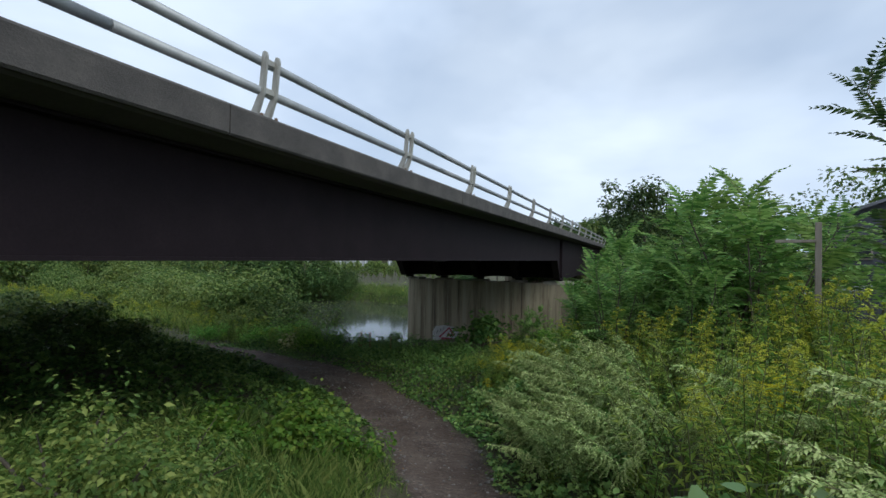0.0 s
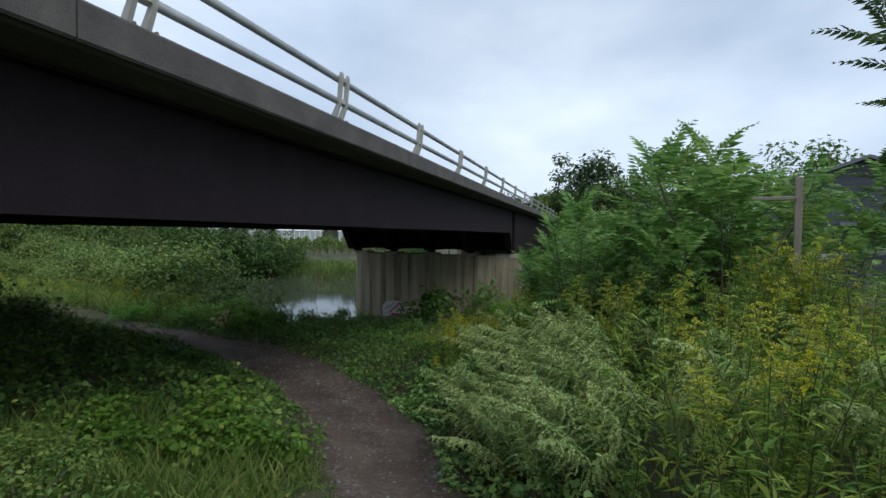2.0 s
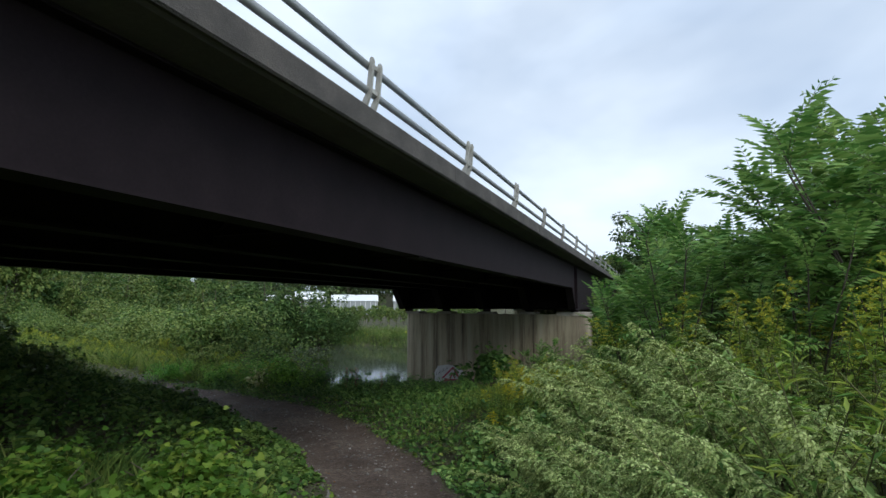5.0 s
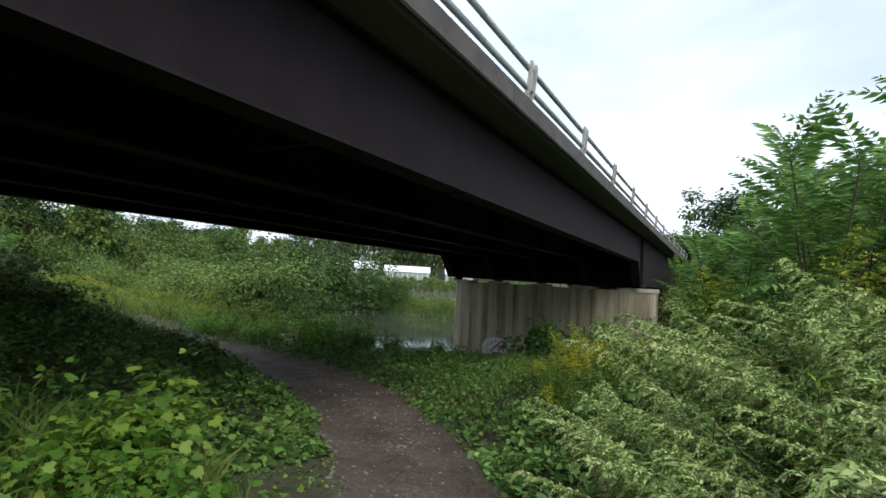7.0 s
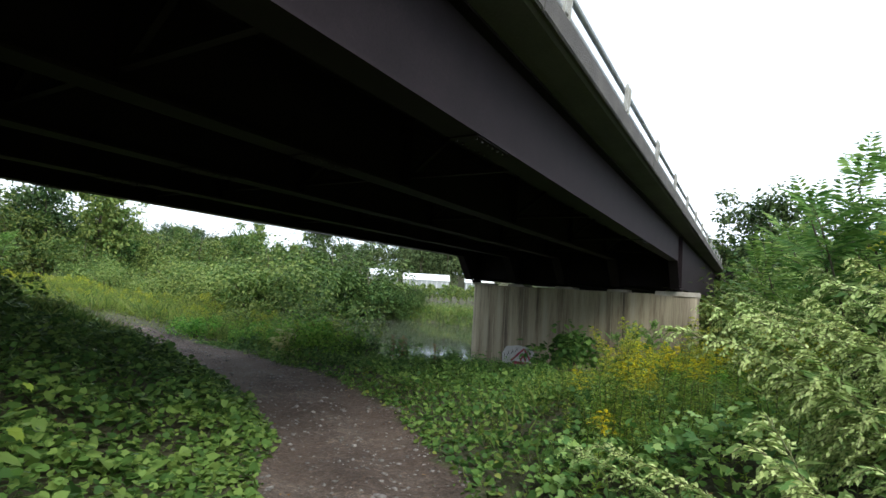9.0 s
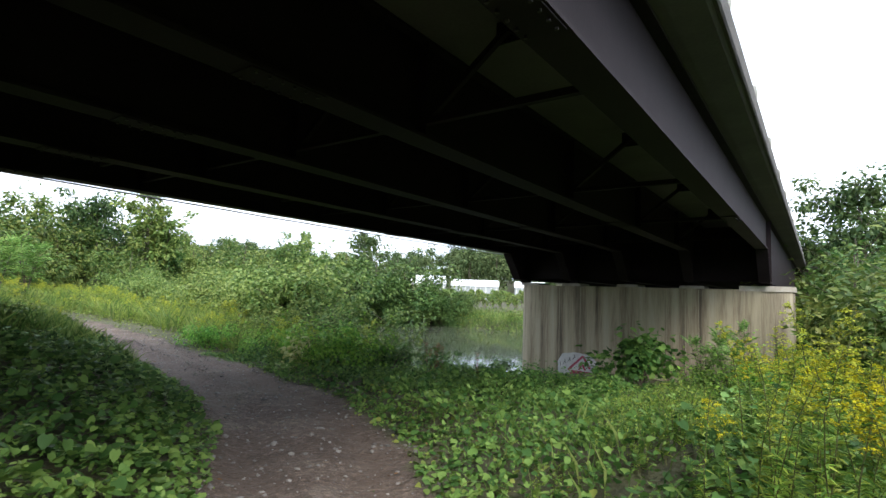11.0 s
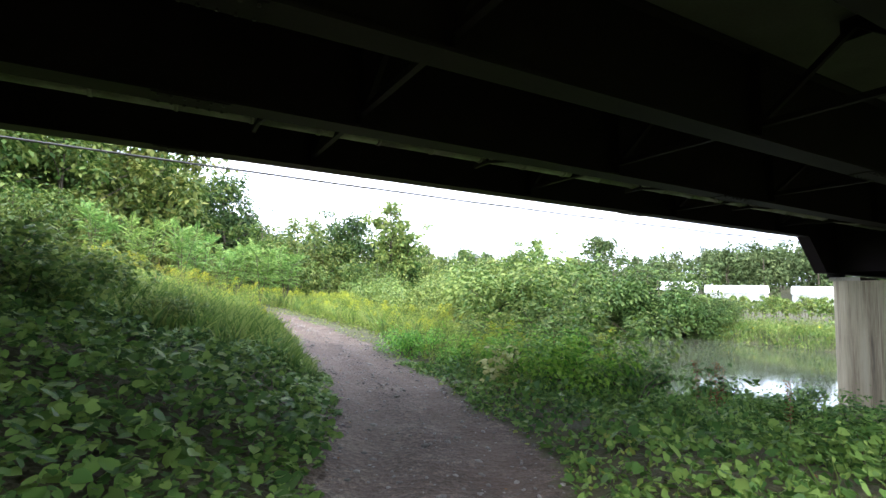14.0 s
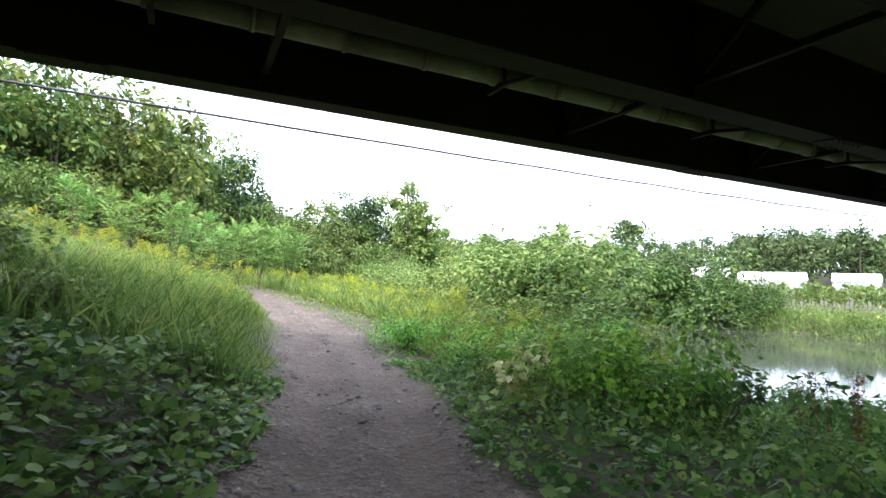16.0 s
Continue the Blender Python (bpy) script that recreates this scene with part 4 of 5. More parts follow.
def grass(name, n, s_range, o_range, keep, h, label, margin=0.05, mat=None, wide=1.0):
    p, s, o = scatter(n, s_range, o_range, keep, margin)
    clump = wave(p[:, 0], p[:, 1], 2.3, 3.0)
    keepers = clump + rng.uniform(-0.5, 0.5, len(p)) > -0.25
    p, s, o = p[keepers], s[keepers], o[keepers]
    gap = track_gap(s, o)
    sz = h * rng.uniform(0.45, 1.25, len(p)) * (0.35 + 0.65 * smooth(0, 1.0, gap))
    p[:, 2] -= 0.02
    v, t = laid(BLADE, p, rng.uniform(0, 6.28, len(p)), rng.normal(-0.15, 0.3, len(p)), 0, np.stack([(0.14 + sz * 0.2) * wide, sz, sz], -1))
    return tagged(new(name, tri_mesh(name, v, t, [mat or LEAF_GRASS])), label, "grass", kind="stuff")


grass("bank_grass", 80000, (-3, 12.5), (10.5, 28), bank_side, 0.55, "tall pale green grass on the sunlit bank", 0.05, None, 0.45)
grass("path_grass", 40000, (-8, 2.5), (-6.5, 3.0), bank_side, 0.5, "rough green grass beside the footpath", -0.05)
grass("meadow_grass", 34000, (11, 27), (12, 42), lambda s, o: right_of(s, o) & ((o > 16.5) | (s < 17)), 0.8, "tall meadow grass beyond the track", 1.2, None, 2.0)
grass("verge_grass", 16000, (-7, 26), (-12, 4), lambda s, o: right_of(s, o), 0.4, "grass among the weeds beside the path", -0.02, None, 0.55)
grass("far_bank_grass", 40000, (50.8, 60), (2, 60), None, 0.7, "yellow-green reeds and grass on the far river bank", 0.05, None, 1.6)

cover("far_bank_weeds", 16000, (51.2, 62), (0, 60), None, LEAF, LEAF_GRASS, 0.30, 1.3, "rank green and yellow weeds along the far river bank", "weeds", 0.02, 0.8)
cover("far_bank_flowers", 260, (51.8, 60), (2, 34), None, LEAF, FLOWER_GOLD, 0.16, 1.3, "yellow goldenrod flowers along the far river bank", "flowers", 0.02, 0.8)
def shore(s, o):
    """Distance inland from the far waterline."""
    return s - 50.0 - 0.28 * np.maximum(o - 20, -60)


cover("shore_brush", 7000, (34, 62), (-2, 60), lambda s, o: np.abs(shore(s, o) + 0.9) < 0.7, NARROW, LEAF_DRY, 0.5, 0.7, "tangled brown brush and driftwood along the far waterline", "brush", 0.0, 0.5)
cover("shore_weeds", 9000, (34, 62), (-2, 60), lambda s, o: np.abs(shore(s, o) - 0.4) < 0.9, LEAF, LEAF_BANK, 0.3, 1.3, "dark green weeds overhanging the far waterline", "weeds", 0.0, 0.7)
cover("shade_weeds", 34000, (8, 22), (-3, 13), lambda s, o: right_of(s, o), LEAF, LEAF_VINE, 0.075, 0.62, "narrow-leaved weeds among the vines under the bridge", "weeds", 0.0, 0.9)

# meadow beyond the track
MATS_W = [STEM, LEAF_WEED, FLOWER_BUD, DRY, LEAF_GOLD]
weeds = [[(w["stem"], 0), (w["leaves"], 1)] for w in (tall_weed(20 + k, 1.0) for k in range(4))]
golds = [[(w["stem"], 0), (w["leaves"], 4), (w["flowers"], 2)] for w in (goldenrod(40 + k, 1.0) for k in range(3))]
dead = [[(w["stem"], 3)] for w in (tall_weed(30 + k, 1.0) for k in range(2))]
p, s, o = scatter(3400, (10.5, 27), (9, 42), lambda s, o: right_of(s, o) & (o > 4.5 + 0.85 * (s - 8.9)), 0.7)
n = len(p)
pick = rng.choice(9, n, p=(0.19, 0.19, 0.19, 0.18, 0.07, 0.07, 0.07, 0.02, 0.02))
bright_weeds = [[(a, 0), (b, 4)] for (a, _), (b, _) in weeds]
stuff("meadow_weed", bright_weeds + golds + dead, pick, p, rng.uniform(0, 6.28, n), rng.uniform(0.7, 1.35, n) * (1.0 + 0.35 * wave(p[:, 0], p[:, 1], 0.7, 2.0)) * (0.65 + 0.35 * smooth(0.5, 3, track_gap(s, o))), rng.normal(0, 0.08, n), MATS_W,
      "tall green meadow weeds with some yellow goldenrod", "weeds")
p, s, o = scatter(1000, (-4, 15), (15, 45), bank_side, 0.4)
n = len(p)
pick = rng.choice(9, n, p=(0.18, 0.18, 0.18, 0.18, 0.06, 0.06, 0.06, 0.05, 0.05))
stuff("bank_weed", bright_weeds + golds + dead, pick, p, rng.uniform(0, 6.28, n), rng.uniform(0.6, 1.3, n), rng.normal(0, 0.08, n), MATS_W, "sunlit green and yellow weeds up the bank", "weeds")
# undergrowth of the wild side of the path
p, s, o = scatter(2000, (-7, 24), (-13, 3), lambda s, o: right_of(s, o) & (o < 1.5) & (track_gap(s, o) > 0.35 + 1.1 * (s < 1)), 0.35)
n = len(p)
pick = rng.choice(4, n)
tall = np.interp(s, (-7, 2, 8, 14, 24), (1.2, 1.2, 0.55, 0.45, 0.6)) * smooth(0.1, 1.4 + 1.6 * smooth(3, 6, s), track_gap(s, o))
stuff("undergrowth_weed", bright_weeds, pick, p, rng.uniform(0, 6.28, n), rng.uniform(0.7, 1.2, n) * (0.25 + tall), rng.normal(0, 0.12, n), MATS_W, "dense green undergrowth beside the footpath", "weeds")
p, s, o = scatter(1300, (51.5, 61), (-5, 60), None)
n = len(p)
stuff("far_bank_weed", weeds, rng.choice(4, n), p, rng.uniform(0, 6.28, n), rng.uniform(0.8, 1.6, n), rng.normal(0, 0.1, n), MATS_W, "yellow-green weeds along the far river bank", "weeds")

# goldenrod and mugwort as plants one can pick out
gold_made = [goldenrod(60 + k, 1.25 + 0.1 * k, (1.0, 0.0, 0.85, 0.0, 1.0)[k]) for k in range(5)]
gold_things = [thing_of("goldenrod", [("stem", g["stem"], STEM, ""), ("branching", g["shoots"], STEM, ""), ("leaves", g["leaves"], LEAF_GOLD, ""),
                                      ("flower_plume", g["flowers"], FLOWER_GOLD if k == 0 else FLOWER_BUD, "bright yellow flower plume" if k == 0 else "yellow-green budding plume")],
                        ("tall goldenrod in yellow bloom among weeds", "tall leafy goldenrod not yet in bloom", "tall goldenrod with yellow-green buds", "tall leafy goldenrod not yet in bloom",
                         "tall goldenrod with yellow-green buds")[k], "plant", "goldenrod beside the path") for k, g in enumerate(gold_made)]
mug_made = [mugwort(80 + k, 1.45, 0.55 + 0.2 * k) for k in range(4)]
mug_things = [thing_of("mugwort", [("stem", g["stem"], STEM, ""), ("branching", g["shoots"], STEM, ""), ("leaves", g["leaves"], LEAF_MUG, ""), ("flower_plume", g["flowers"], PLUME_MUG, "feathery pale grey-green plume")],
                       "arching mugwort with feathery pale plumes", "plant", "mugwort beside the path") for g in mug_made]


def plant_spots(n, s_range, gap_range, seed, size, turn=None):
    r = np.random.default_rng(seed)
    out = []
    while len(out) < n:
        s, g = r.uniform(*s_range), r.uniform(*gap_range)
        o = float(path_o(s)) - float(np.interp(s, TRACK[:8, 1], TRACK[:8, 2])) - g
        x, y = at(s, o)
        if math.hypot(x - 1.55, y - 2.75) > 0.8:
            out.append((x, y, r.uniform(0, 360) if turn is None else r.normal(turn, 50), r.uniform(*size)))
    return out


spots = plant_spots(165, (-4.4, 0.8), (1.5, 6.0), 3, (0.85, 1.25))
nr = [np.random.default_rng(k) for k in (8, 9, 10, 11)]
spots += [(*at(nr[0].uniform(6.2, 10), nr[1].uniform(-4.2, -0.7)), nr[2].uniform(0, 360), nr[3].uniform(0.65, 0.95)) for k in range(52)]
stand = np.array(plant_spots(90, (0.6, 6), (2.4, 6.5), 13, (0.9, 1.35)) + plant_spots(110, (4, 14), (1.8, 6.5), 4, (0.55, 0.9))
                 + [(5.2 + 0.09 * (k % 7 - 3), 7.25 + 0.12 * (k % 5 - 2), 47.0 * k, 1.35 + 0.05 * (k % 6)) for k in range(30)])
stuff("goldenrod_stand", [[(g["stem"], 0), (g["leaves"], 4), (g["flowers"], 2)] for g in gold_made[1:]], np.arange(len(stand)) % 4,
      np.stack([stand[:, 0], stand[:, 1], ground_z(stand[:, 0], stand[:, 1]) - 0.02], -1), np.radians(stand[:, 2]), stand[:, 3], np.zeros(len(stand)), MATS_W,
      "dense stand of leafy and budding goldenrod among the sumac", "plants")
r8 = np.random.default_rng(18)
tall_spots = [(5.3 + r8.normal(0, 0.7), 7.2 + r8.normal(0, 0.7), r8.uniform(0, 360), r8.uniform(1.3, 1.6)) for k in range(24)]
tall_spots += [(4.75 + r8.normal(0, 0.45), 6.7 + r8.normal(0, 0.45), r8.uniform(0, 360), r8.uniform(1.25, 1.5)) for k in range(18)]
near_spots = [(*at(r8.uniform(6.8, 9.6), r8.uniform(-2.9, -1.0)), r8.uniform(0, 360), r8.uniform(0.7, 0.95)) for k in range(16)]
bloom_spots = spots[::9]
spots = [q for i, q in enumerate(spots) if i % 9]
near_spots += [(*at(r8.uniform(7.5, 12), r8.uniform(-1.7, -0.5)), r8.uniform(0, 360), r8.uniform(0.75, 0.95)) for k in range(14)]
spots += [(*at(r8.uniform(7.5, 12), r8.uniform(-1.7, -0.4)), r8.uniform(0, 360), r8.uniform(0.7, 0.95)) for k in range(20)]
for k, t in enumerate(gold_things):
    spread(t, (bloom_spots + near_spots) if k == 0 else spots[k - 1::4] + (tall_spots if k == 3 else []))
spots = plant_spots(84, (0.8, 4.2), (0.75, 2.4), 5, (0.8, 1.1), 165) + plant_spots(14, (1.6, 3.6), (0.7, 1.1), 36, (0.8, 0.95), 170) + plant_spots(26, (0, 6), (2.4, 5.0), 6, (1.1, 1.4), 160) + plant_spots(6, (-4.0, -1), (2.0, 4.5), 26, (1.0, 1.2), 160) + plant_spots(26, (-3.9, -2.7), (1.5, 2.5), 16, (0.85, 1.05), 160) + plant_spots(30, (3.0, 5.2), (2.0, 3.2), 46, (1.05, 1.3), 165)
for k, t in enumerate(mug_things):
    spread(t, spots[k::4])

# burdock by the path
burs = []
for k in range(2):
    r = np.random.default_rng(90 + k)
    bur = tagged(new("burdock"), "burdock with broad pale green leaves", "plant", "burdock beside the path")
    for j in range(9):
        yaw, h, ln = j * 2.4, r.uniform(0.45, 1.25), r.uniform(0.15, 0.24)
        q = np.array((math.cos(yaw) * 0.18, math.sin(yaw) * 0.18, h))
        st = twig([(0, 0, 0), tuple(q * (0.3, 0.3, 0.6)), tuple(q)], 0.009, 0.005, 4)
        stem = part("stalk", tri_mesh("stalk", st[0], st[1], [STEM]), bur)
        lf = laid(BROAD, [q], [yaw - 1.57], [r.uniform(-0.6, 0.1)], [r.normal(0, 0.25)], np.array([ln]))
        part("leaf", tri_mesh("leaf", lf[0], lf[1], [LEAF_BURDOCK]), stem)
    burs.append(bur)
spread(burs[0], [(1.7, 3.1, 20, 1.0), (2.0, 3.35, 120, 0.95)])
spread(burs[1], [(1.5, 3.4, 200, 0.85), (1.85, 2.85, 300, 0.9)])

# grape and bramble heaps, river shrubs
def heap(name, seed, rx, rz, leaf, count, size, mat, label, group=""):
    r = np.random.default_rng(seed + 500)
    canes = joined([twig([(0, 0, 0), (math.cos(a) * rx * 0.3, math.sin(a) * rx * 0.3, rz * 0.55), (math.cos(a) * rx * 0.62, math.sin(a) * rx * 0.62, rz * r.uniform(0.6, 0.85))], 0.018 * rz + 0.006, 0.004, 4)
                    for a in np.arange(6) * 1.05 + r.uniform(0, 1)])
    return thing_of(name, [("branch", canes, BARK, ""), ("foliage", bush_shape(seed, rx, rz, leaf, count, size), mat, "")], label, "shrub", group)


grape = heap("grape_bush", 1, 0.95, 0.85, HEART, 1900, 0.085, LEAF_GRAPE, "low wild grape bush with bright yellow-green leaves")
spread(grape, [(-2.45, 9.0, 0, 1.0), (-1.75, 8.1, 80, 0.75), (-3.4, 8.2, 200, 0.9)])
weedy = heap("weed_bush", 8, 0.75, 1.1, LEAF, 3400, 0.055, LEAF_WEED, "leafy yellow-green weed bush beside the footpath", "weed bushes")
spread(weedy, [(-1.95, 2.9, 0, 0.85), (-2.6, 3.5, 90, 1.0), (-2.35, 5.0, 200, 0.85), (-3.1, 6.3, 300, 0.9)])
ivy = heap("vine_heap", 2, 0.9, 1.5, HEART, 1100, 0.15, LEAF_VINE, "dark green vine heap climbing before the pier")
spread(ivy, [(*at(24.3, 4.4), 0, 1.55)])
bram = heap("bramble_bush", 3, 1.2, 1.0, LEAF, 1700, 0.12, LEAF_VINE, "dark green bramble bush beside the track", "brambles")
spread(bram, [(*at(a, b), c, k) for a, b, c, k in ((15, 8.5, 0, 1.0), (16.5, 10.5, 50, 0.8), (18, 7.5, 120, 0.8), (20, 9.0, 190, 0.85), (19, 5.0, 30, 1.0), (21.5, 11.2, 250, 0.85), (17, 3, 80, 0.9),
                                                      (14, 4.5, 300, 0.7), (24.5, 2.2, 10, 1.0), (22.5, 1.0, 150, 1.0), (25, 10.5, 0, 0.75), (20, -1.5, 60, 1.1), (25, -2.5, 60, 1.3))])
bright = heap("leafy_bush", 4, 1.1, 1.1, LEAF, 2600, 0.10, LEAF_BRIGHT, "bright green leafy bush beside the track", "leafy bushes")
spread(bright, [(*at(a, b), c, k) for a, b, c, k in ((14.0, 9.4, 0, 1.15), (14.6, 10.9, 70, 1.2), (13.7, 12.3, 140, 0.8), (15.6, 12.4, 30, 1.15), (25.0, 1.8, 60, 1.2), (26.4, 0.3, 100, 1.5), (24.0, -0.8, 10, 1.2), (13.2, 14.5, 30, 0.7))])
bankb = heap("bank_bush", 6, 1.2, 1.35, HEART, 2000, 0.11, LEAF_SHRUB, "leafy dark green bush on the bank beside the track", "bank bushes")
spread(bankb, [(*at(a, b), c, k) for a, b, c, k in ((5.6, 10.2, 0, 0.7), (5.0, 11.6, 80, 0.9), (4.0, 10.8, 220, 0.85), (7.2, 11.4, 30, 0.5), (6.0, 13.0, 50, 0.75), (4.2, 13.4, 150, 0.9), (5.2, 15.0, 260, 0.7))])
LEAF_PALE = leafy("pale_leaf", [(0.2, (0.42, 0.44, 0.16)), (0.5, (0.58, 0.58, 0.26)), (0.8, (0.70, 0.70, 0.38))], 0.7, 0.3)
pale = heap("pale_bush", 7, 0.42, 0.75, BROAD, 130, 0.09, LEAF_PALE, "small bush with pale cream-yellow leaves beside the track")
spread(pale, [(*at(13.0, 9.6), 0, 1.45)])
DOCK = leafy("dock_seed", [(0.2, (0.11, 0.04, 0.02)), (0.5, (0.19, 0.07, 0.035)), (0.8, (0.27, 0.11, 0.05))], 0.9, 0.15, 0.1)
dock_n = 150
dock_pts = np.stack([rng.normal(0, 0.03, dock_n), rng.normal(0, 0.03, dock_n), rng.uniform(0.45, 1.15, dock_n)], -1)
dock = thing_of("dock_stalk", [("stem", twig([(0, 0, 0), (0.01, 0, 0.6), (0.03, 0.02, 1.15)], 0.008, 0.003, 4), DRY, ""),
                               ("seed_head", laid(SPECK, dock_pts, rng.uniform(0, 6.28, dock_n), rng.uniform(-1, 1, dock_n), 0, np.full(dock_n, 0.035)), DOCK, "")],
                "dry red-brown dock seed stalk among vines", "plant", "dock stalks")
spread(dock, [(*at(a, b), c, 1.0) for a, b, c in ((15.5, 7.6, 0), (15.8, 7.3, 40), (16.2, 7.8, 90), (15.2, 7.0, 140), (17, 8.6, 200), (14.6, 10.2, 10), (14.9, 10.6, 60), (16.5, 6.6, 10))])
river_shrubs = []
for k in range(4):
    river_shrubs.append(heap("river_shrub", 10 + k, 1.9, 2.1 + 0.25 * k, LEAF, 5200, 0.16, LEAF_SHRUB, "rounded green shrub on the near river bank", "river shrubs"))
r = np.random.default_rng(12)
sites = [(17.2, 13.4, 0.9), (18.6, 15.2, 1.1), (18.5, 18, 1.2), (20.5, 17.5, 1.35), (21, 20.5, 1.0), (19, 21.5, 0.9), (22.5, 22.5, 1.1), (20.5, 25, 1.0), (23.5, 26, 1.2), (22, 29, 1.1), (25.5, 30, 1.2), (18.5, 31, 0.8),
         (24, 33.5, 1.1), (28, 34, 1.2), (20, 36, 0.9), (27, 38, 1.3), (17.0, 16, 0.8), (17.2, 24, 0.75), (30, 41, 1.3), (24, 42, 1.1)]
for k, t in enumerate(river_shrubs):
    spread(t, [(*at(a, b), r.uniform(0, 360), c) for a, b, c in sites[k::4]])

# sumac and locust trees of the wild side
sumacs = []
for k in range(3):
    st, lv = sumac_shape(5 + k, 3.8, 6 + k, 0.72)
    sumacs.append(thing_of("sumac_tree", [("trunk", st, BARK, ""), ("foliage", lv, LEAF_SUMAC, "")], "young sumac with feather-shaped bright green leaves", "tree", "sumac grove"))
r = np.random.default_rng(21)
places = [(3.5, 10.6, 0.85), (4.4, 11.8, 0.92), (5.4, 12.6, 1.15), (3.9, 13.6, 0.78), (5.0, 14.6, 0.9), (6.4, 14.0, 1.25), (6.0, 16.2, 1.2), (7.4, 16.0, 1.2), (5.6, 10.4, 1.18), (6.8, 11.8, 1.15), (4.6, 9.6, 0.8),
          (6.6, 18.6, 1.2), (7.8, 19.0, 1.15), (8.4, 13.4, 1.1), (7.2, 21.5, 1.1), (9.5, 17.5, 1.1), (4.9, 17.0, 0.9), (8.6, 24, 1.2), (6.6, 10.6, 1.38), (7.3, 11.4, 1.3), (5.8, 9.6, 1.22), (8.4, 10.2, 1.2)]
places += [(-2.74 - d * math.sin(radians(az)), 16.5 + d * math.cos(radians(az)), c) for az, d, c in ((62, 27, 0.9), (66, 25, 0.85), (70, 28, 1.0), (74, 24, 0.8), (59, 30, 1.0), (78, 27, 0.9), (68, 31, 1.1), (64, 33, 1.1))]
places += [(*at(24.6, 1.5), 0.75), (*at(25.4, 2.4), 0.6)]
for k, t in enumerate(sumacs):
    spread(t, [(x, y, r.uniform(0, 360), c) for x, y, c in places[k::3]])
st, lv = sumac_shape(33, 5.2, 7, 0.6)
loc = thing_of("locust_tree", [("trunk", st, BARK, ""), ("foliage", lv, LEAF_DARK, "")], "slender locust tree with dark paired leaflets", "tree")
spread(loc, [(6.3, 5.35, 75, 1.05)])

# trees: near the track, along the far bank and on the hill
kinds = []
for k, (h, w, count, size, leaf, mat, first, squash) in enumerate([(11, 5.2, 5200, 0.44, LEAF, LEAF_TREE, 0.06, 1.1), (9, 4.0, 4400, 0.38, LEAF, LEAF_TREE, 0.06, 1.2), (12, 5.0, 5200, 0.42, LEAF, LEAF_DARK, 0.3, 1.0),
                                                               (9, 2.6, 4500, 0.32, LEAF, LEAF_SHRUB, 0.05, 1.5), (7, 4.2, 4200, 0.36, LEAF, LEAF_TREE, 0.02, 1.1), (7, 4.2, 4200, 0.34, LEAF, LEAF_BANK, 0.02, 1.1)]):
    tr, cr = tree_shape(100 + k, h, w, count, size, leaf, first, squash)
    if k >= 4:
        cr = bush_shape(73 + k, 4.0, h, leaf, count, size, 18)
    kinds.append(thing_of("tree", [("trunk", tr, BARK, ""), ("crown", cr, mat, "")], ["broad green tree with a full crown", "green tree with a loose crown", "dark green tree with a rounded open crown",
                                                                                   "narrow bright green tree", "low spreading green tree", "dark green shrub overhanging the river"][k], "tree", "trees round the meadow"))


def polar(az, d):
    return -2.74 - d * math.sin(radians(az)), 16.5 + d * math.cos(radians(az))


r = np.random.default_rng(31)
rows = {k: [] for k in range(6)}
# kind, bearing from the end of the walk, distance, top above eye level in degrees
for k, az, d, el in [(0, 80, 40, 15.5), (0, 88, 37, 16), (1, 74, 43, 14.5), (0, 70, 49, 12), (1, 96, 34, 16), (2, 64.5, 58, 11.4), (1, 61, 50, 7), (4, 57, 46, 5.0), (4, 68, 40, 6.5), (4, 76, 36, 8), (4, 84, 32, 9), (2, 50.6, 62, 8.4), (1, 53, 66, 6.6),
                     (3, 46.5, 57, 9.8), (3, 44.8, 59, 8.0), (1, 42, 75, 5.4), (1, 37.5, 85, 5.0), (4, 35, 95, 4.2), (1, 40, 70, 4.3), (3, 30, 95, 6.2), (1, 31.5, 92, 4.6), (1, 28, 84, 4.2), (2, 22.9, 100, 6.5), (5, 25, 66, 4.4), (5, 21.5, 58, 4.6), (5, 19, 56, 4.2),
                     (5, 16.7, 52, 2.2), (5, 14.2, 53, 1.0), (5, 22.8, 56, 3.0), (5, 18, 54, 3.0), (5, 27, 64, 3.4), (5, 12.2, 53, 0.3), (5, 15.4, 53, 1.5), (4, 48, 50, 3.5), (4, 55, 60, 5.4), (4, 33, 78, 3.6), (4, 38, 66, 3.0), (4, 51, 74, 5.5), (1, 58, 72, 7.5), (4, 44, 64, 4.0), (0, 77, 45, 15), (0, 84.5, 43, 16), (1, 71.5, 50, 13), (0, 91, 42, 16.5), (1, 67, 62, 10)]:
    x, y = polar(az, d)
    top = -1.0 + d * math.tan(radians(el))
    g = float(ground_z(x, y))
    rows[k].append((x, y, r.uniform(0, 360), max(top - g, 2.0) / (11, 9, 12, 9, 7, 7)[k] * 1.12))
for i in range(64):
    az, d = r.uniform(24, 100), r.uniform(44, 85)
    k = int(r.choice((1, 4, 1, 0, 3, 5)))
    x, y = polar(az, d)
    el = np.interp(az, (24, 40, 55, 66, 75, 104), (4.6, 5.0, 6.0, 8.5, 13, 15)) * r.uniform(0.8, 1.22)
    rows[k].append((x, y, r.uniform(0, 360), max(-1.0 + d * math.tan(radians(el)) - float(ground_z(x, y)), 2.0) / (11, 9, 12, 9, 7, 7)[k]))
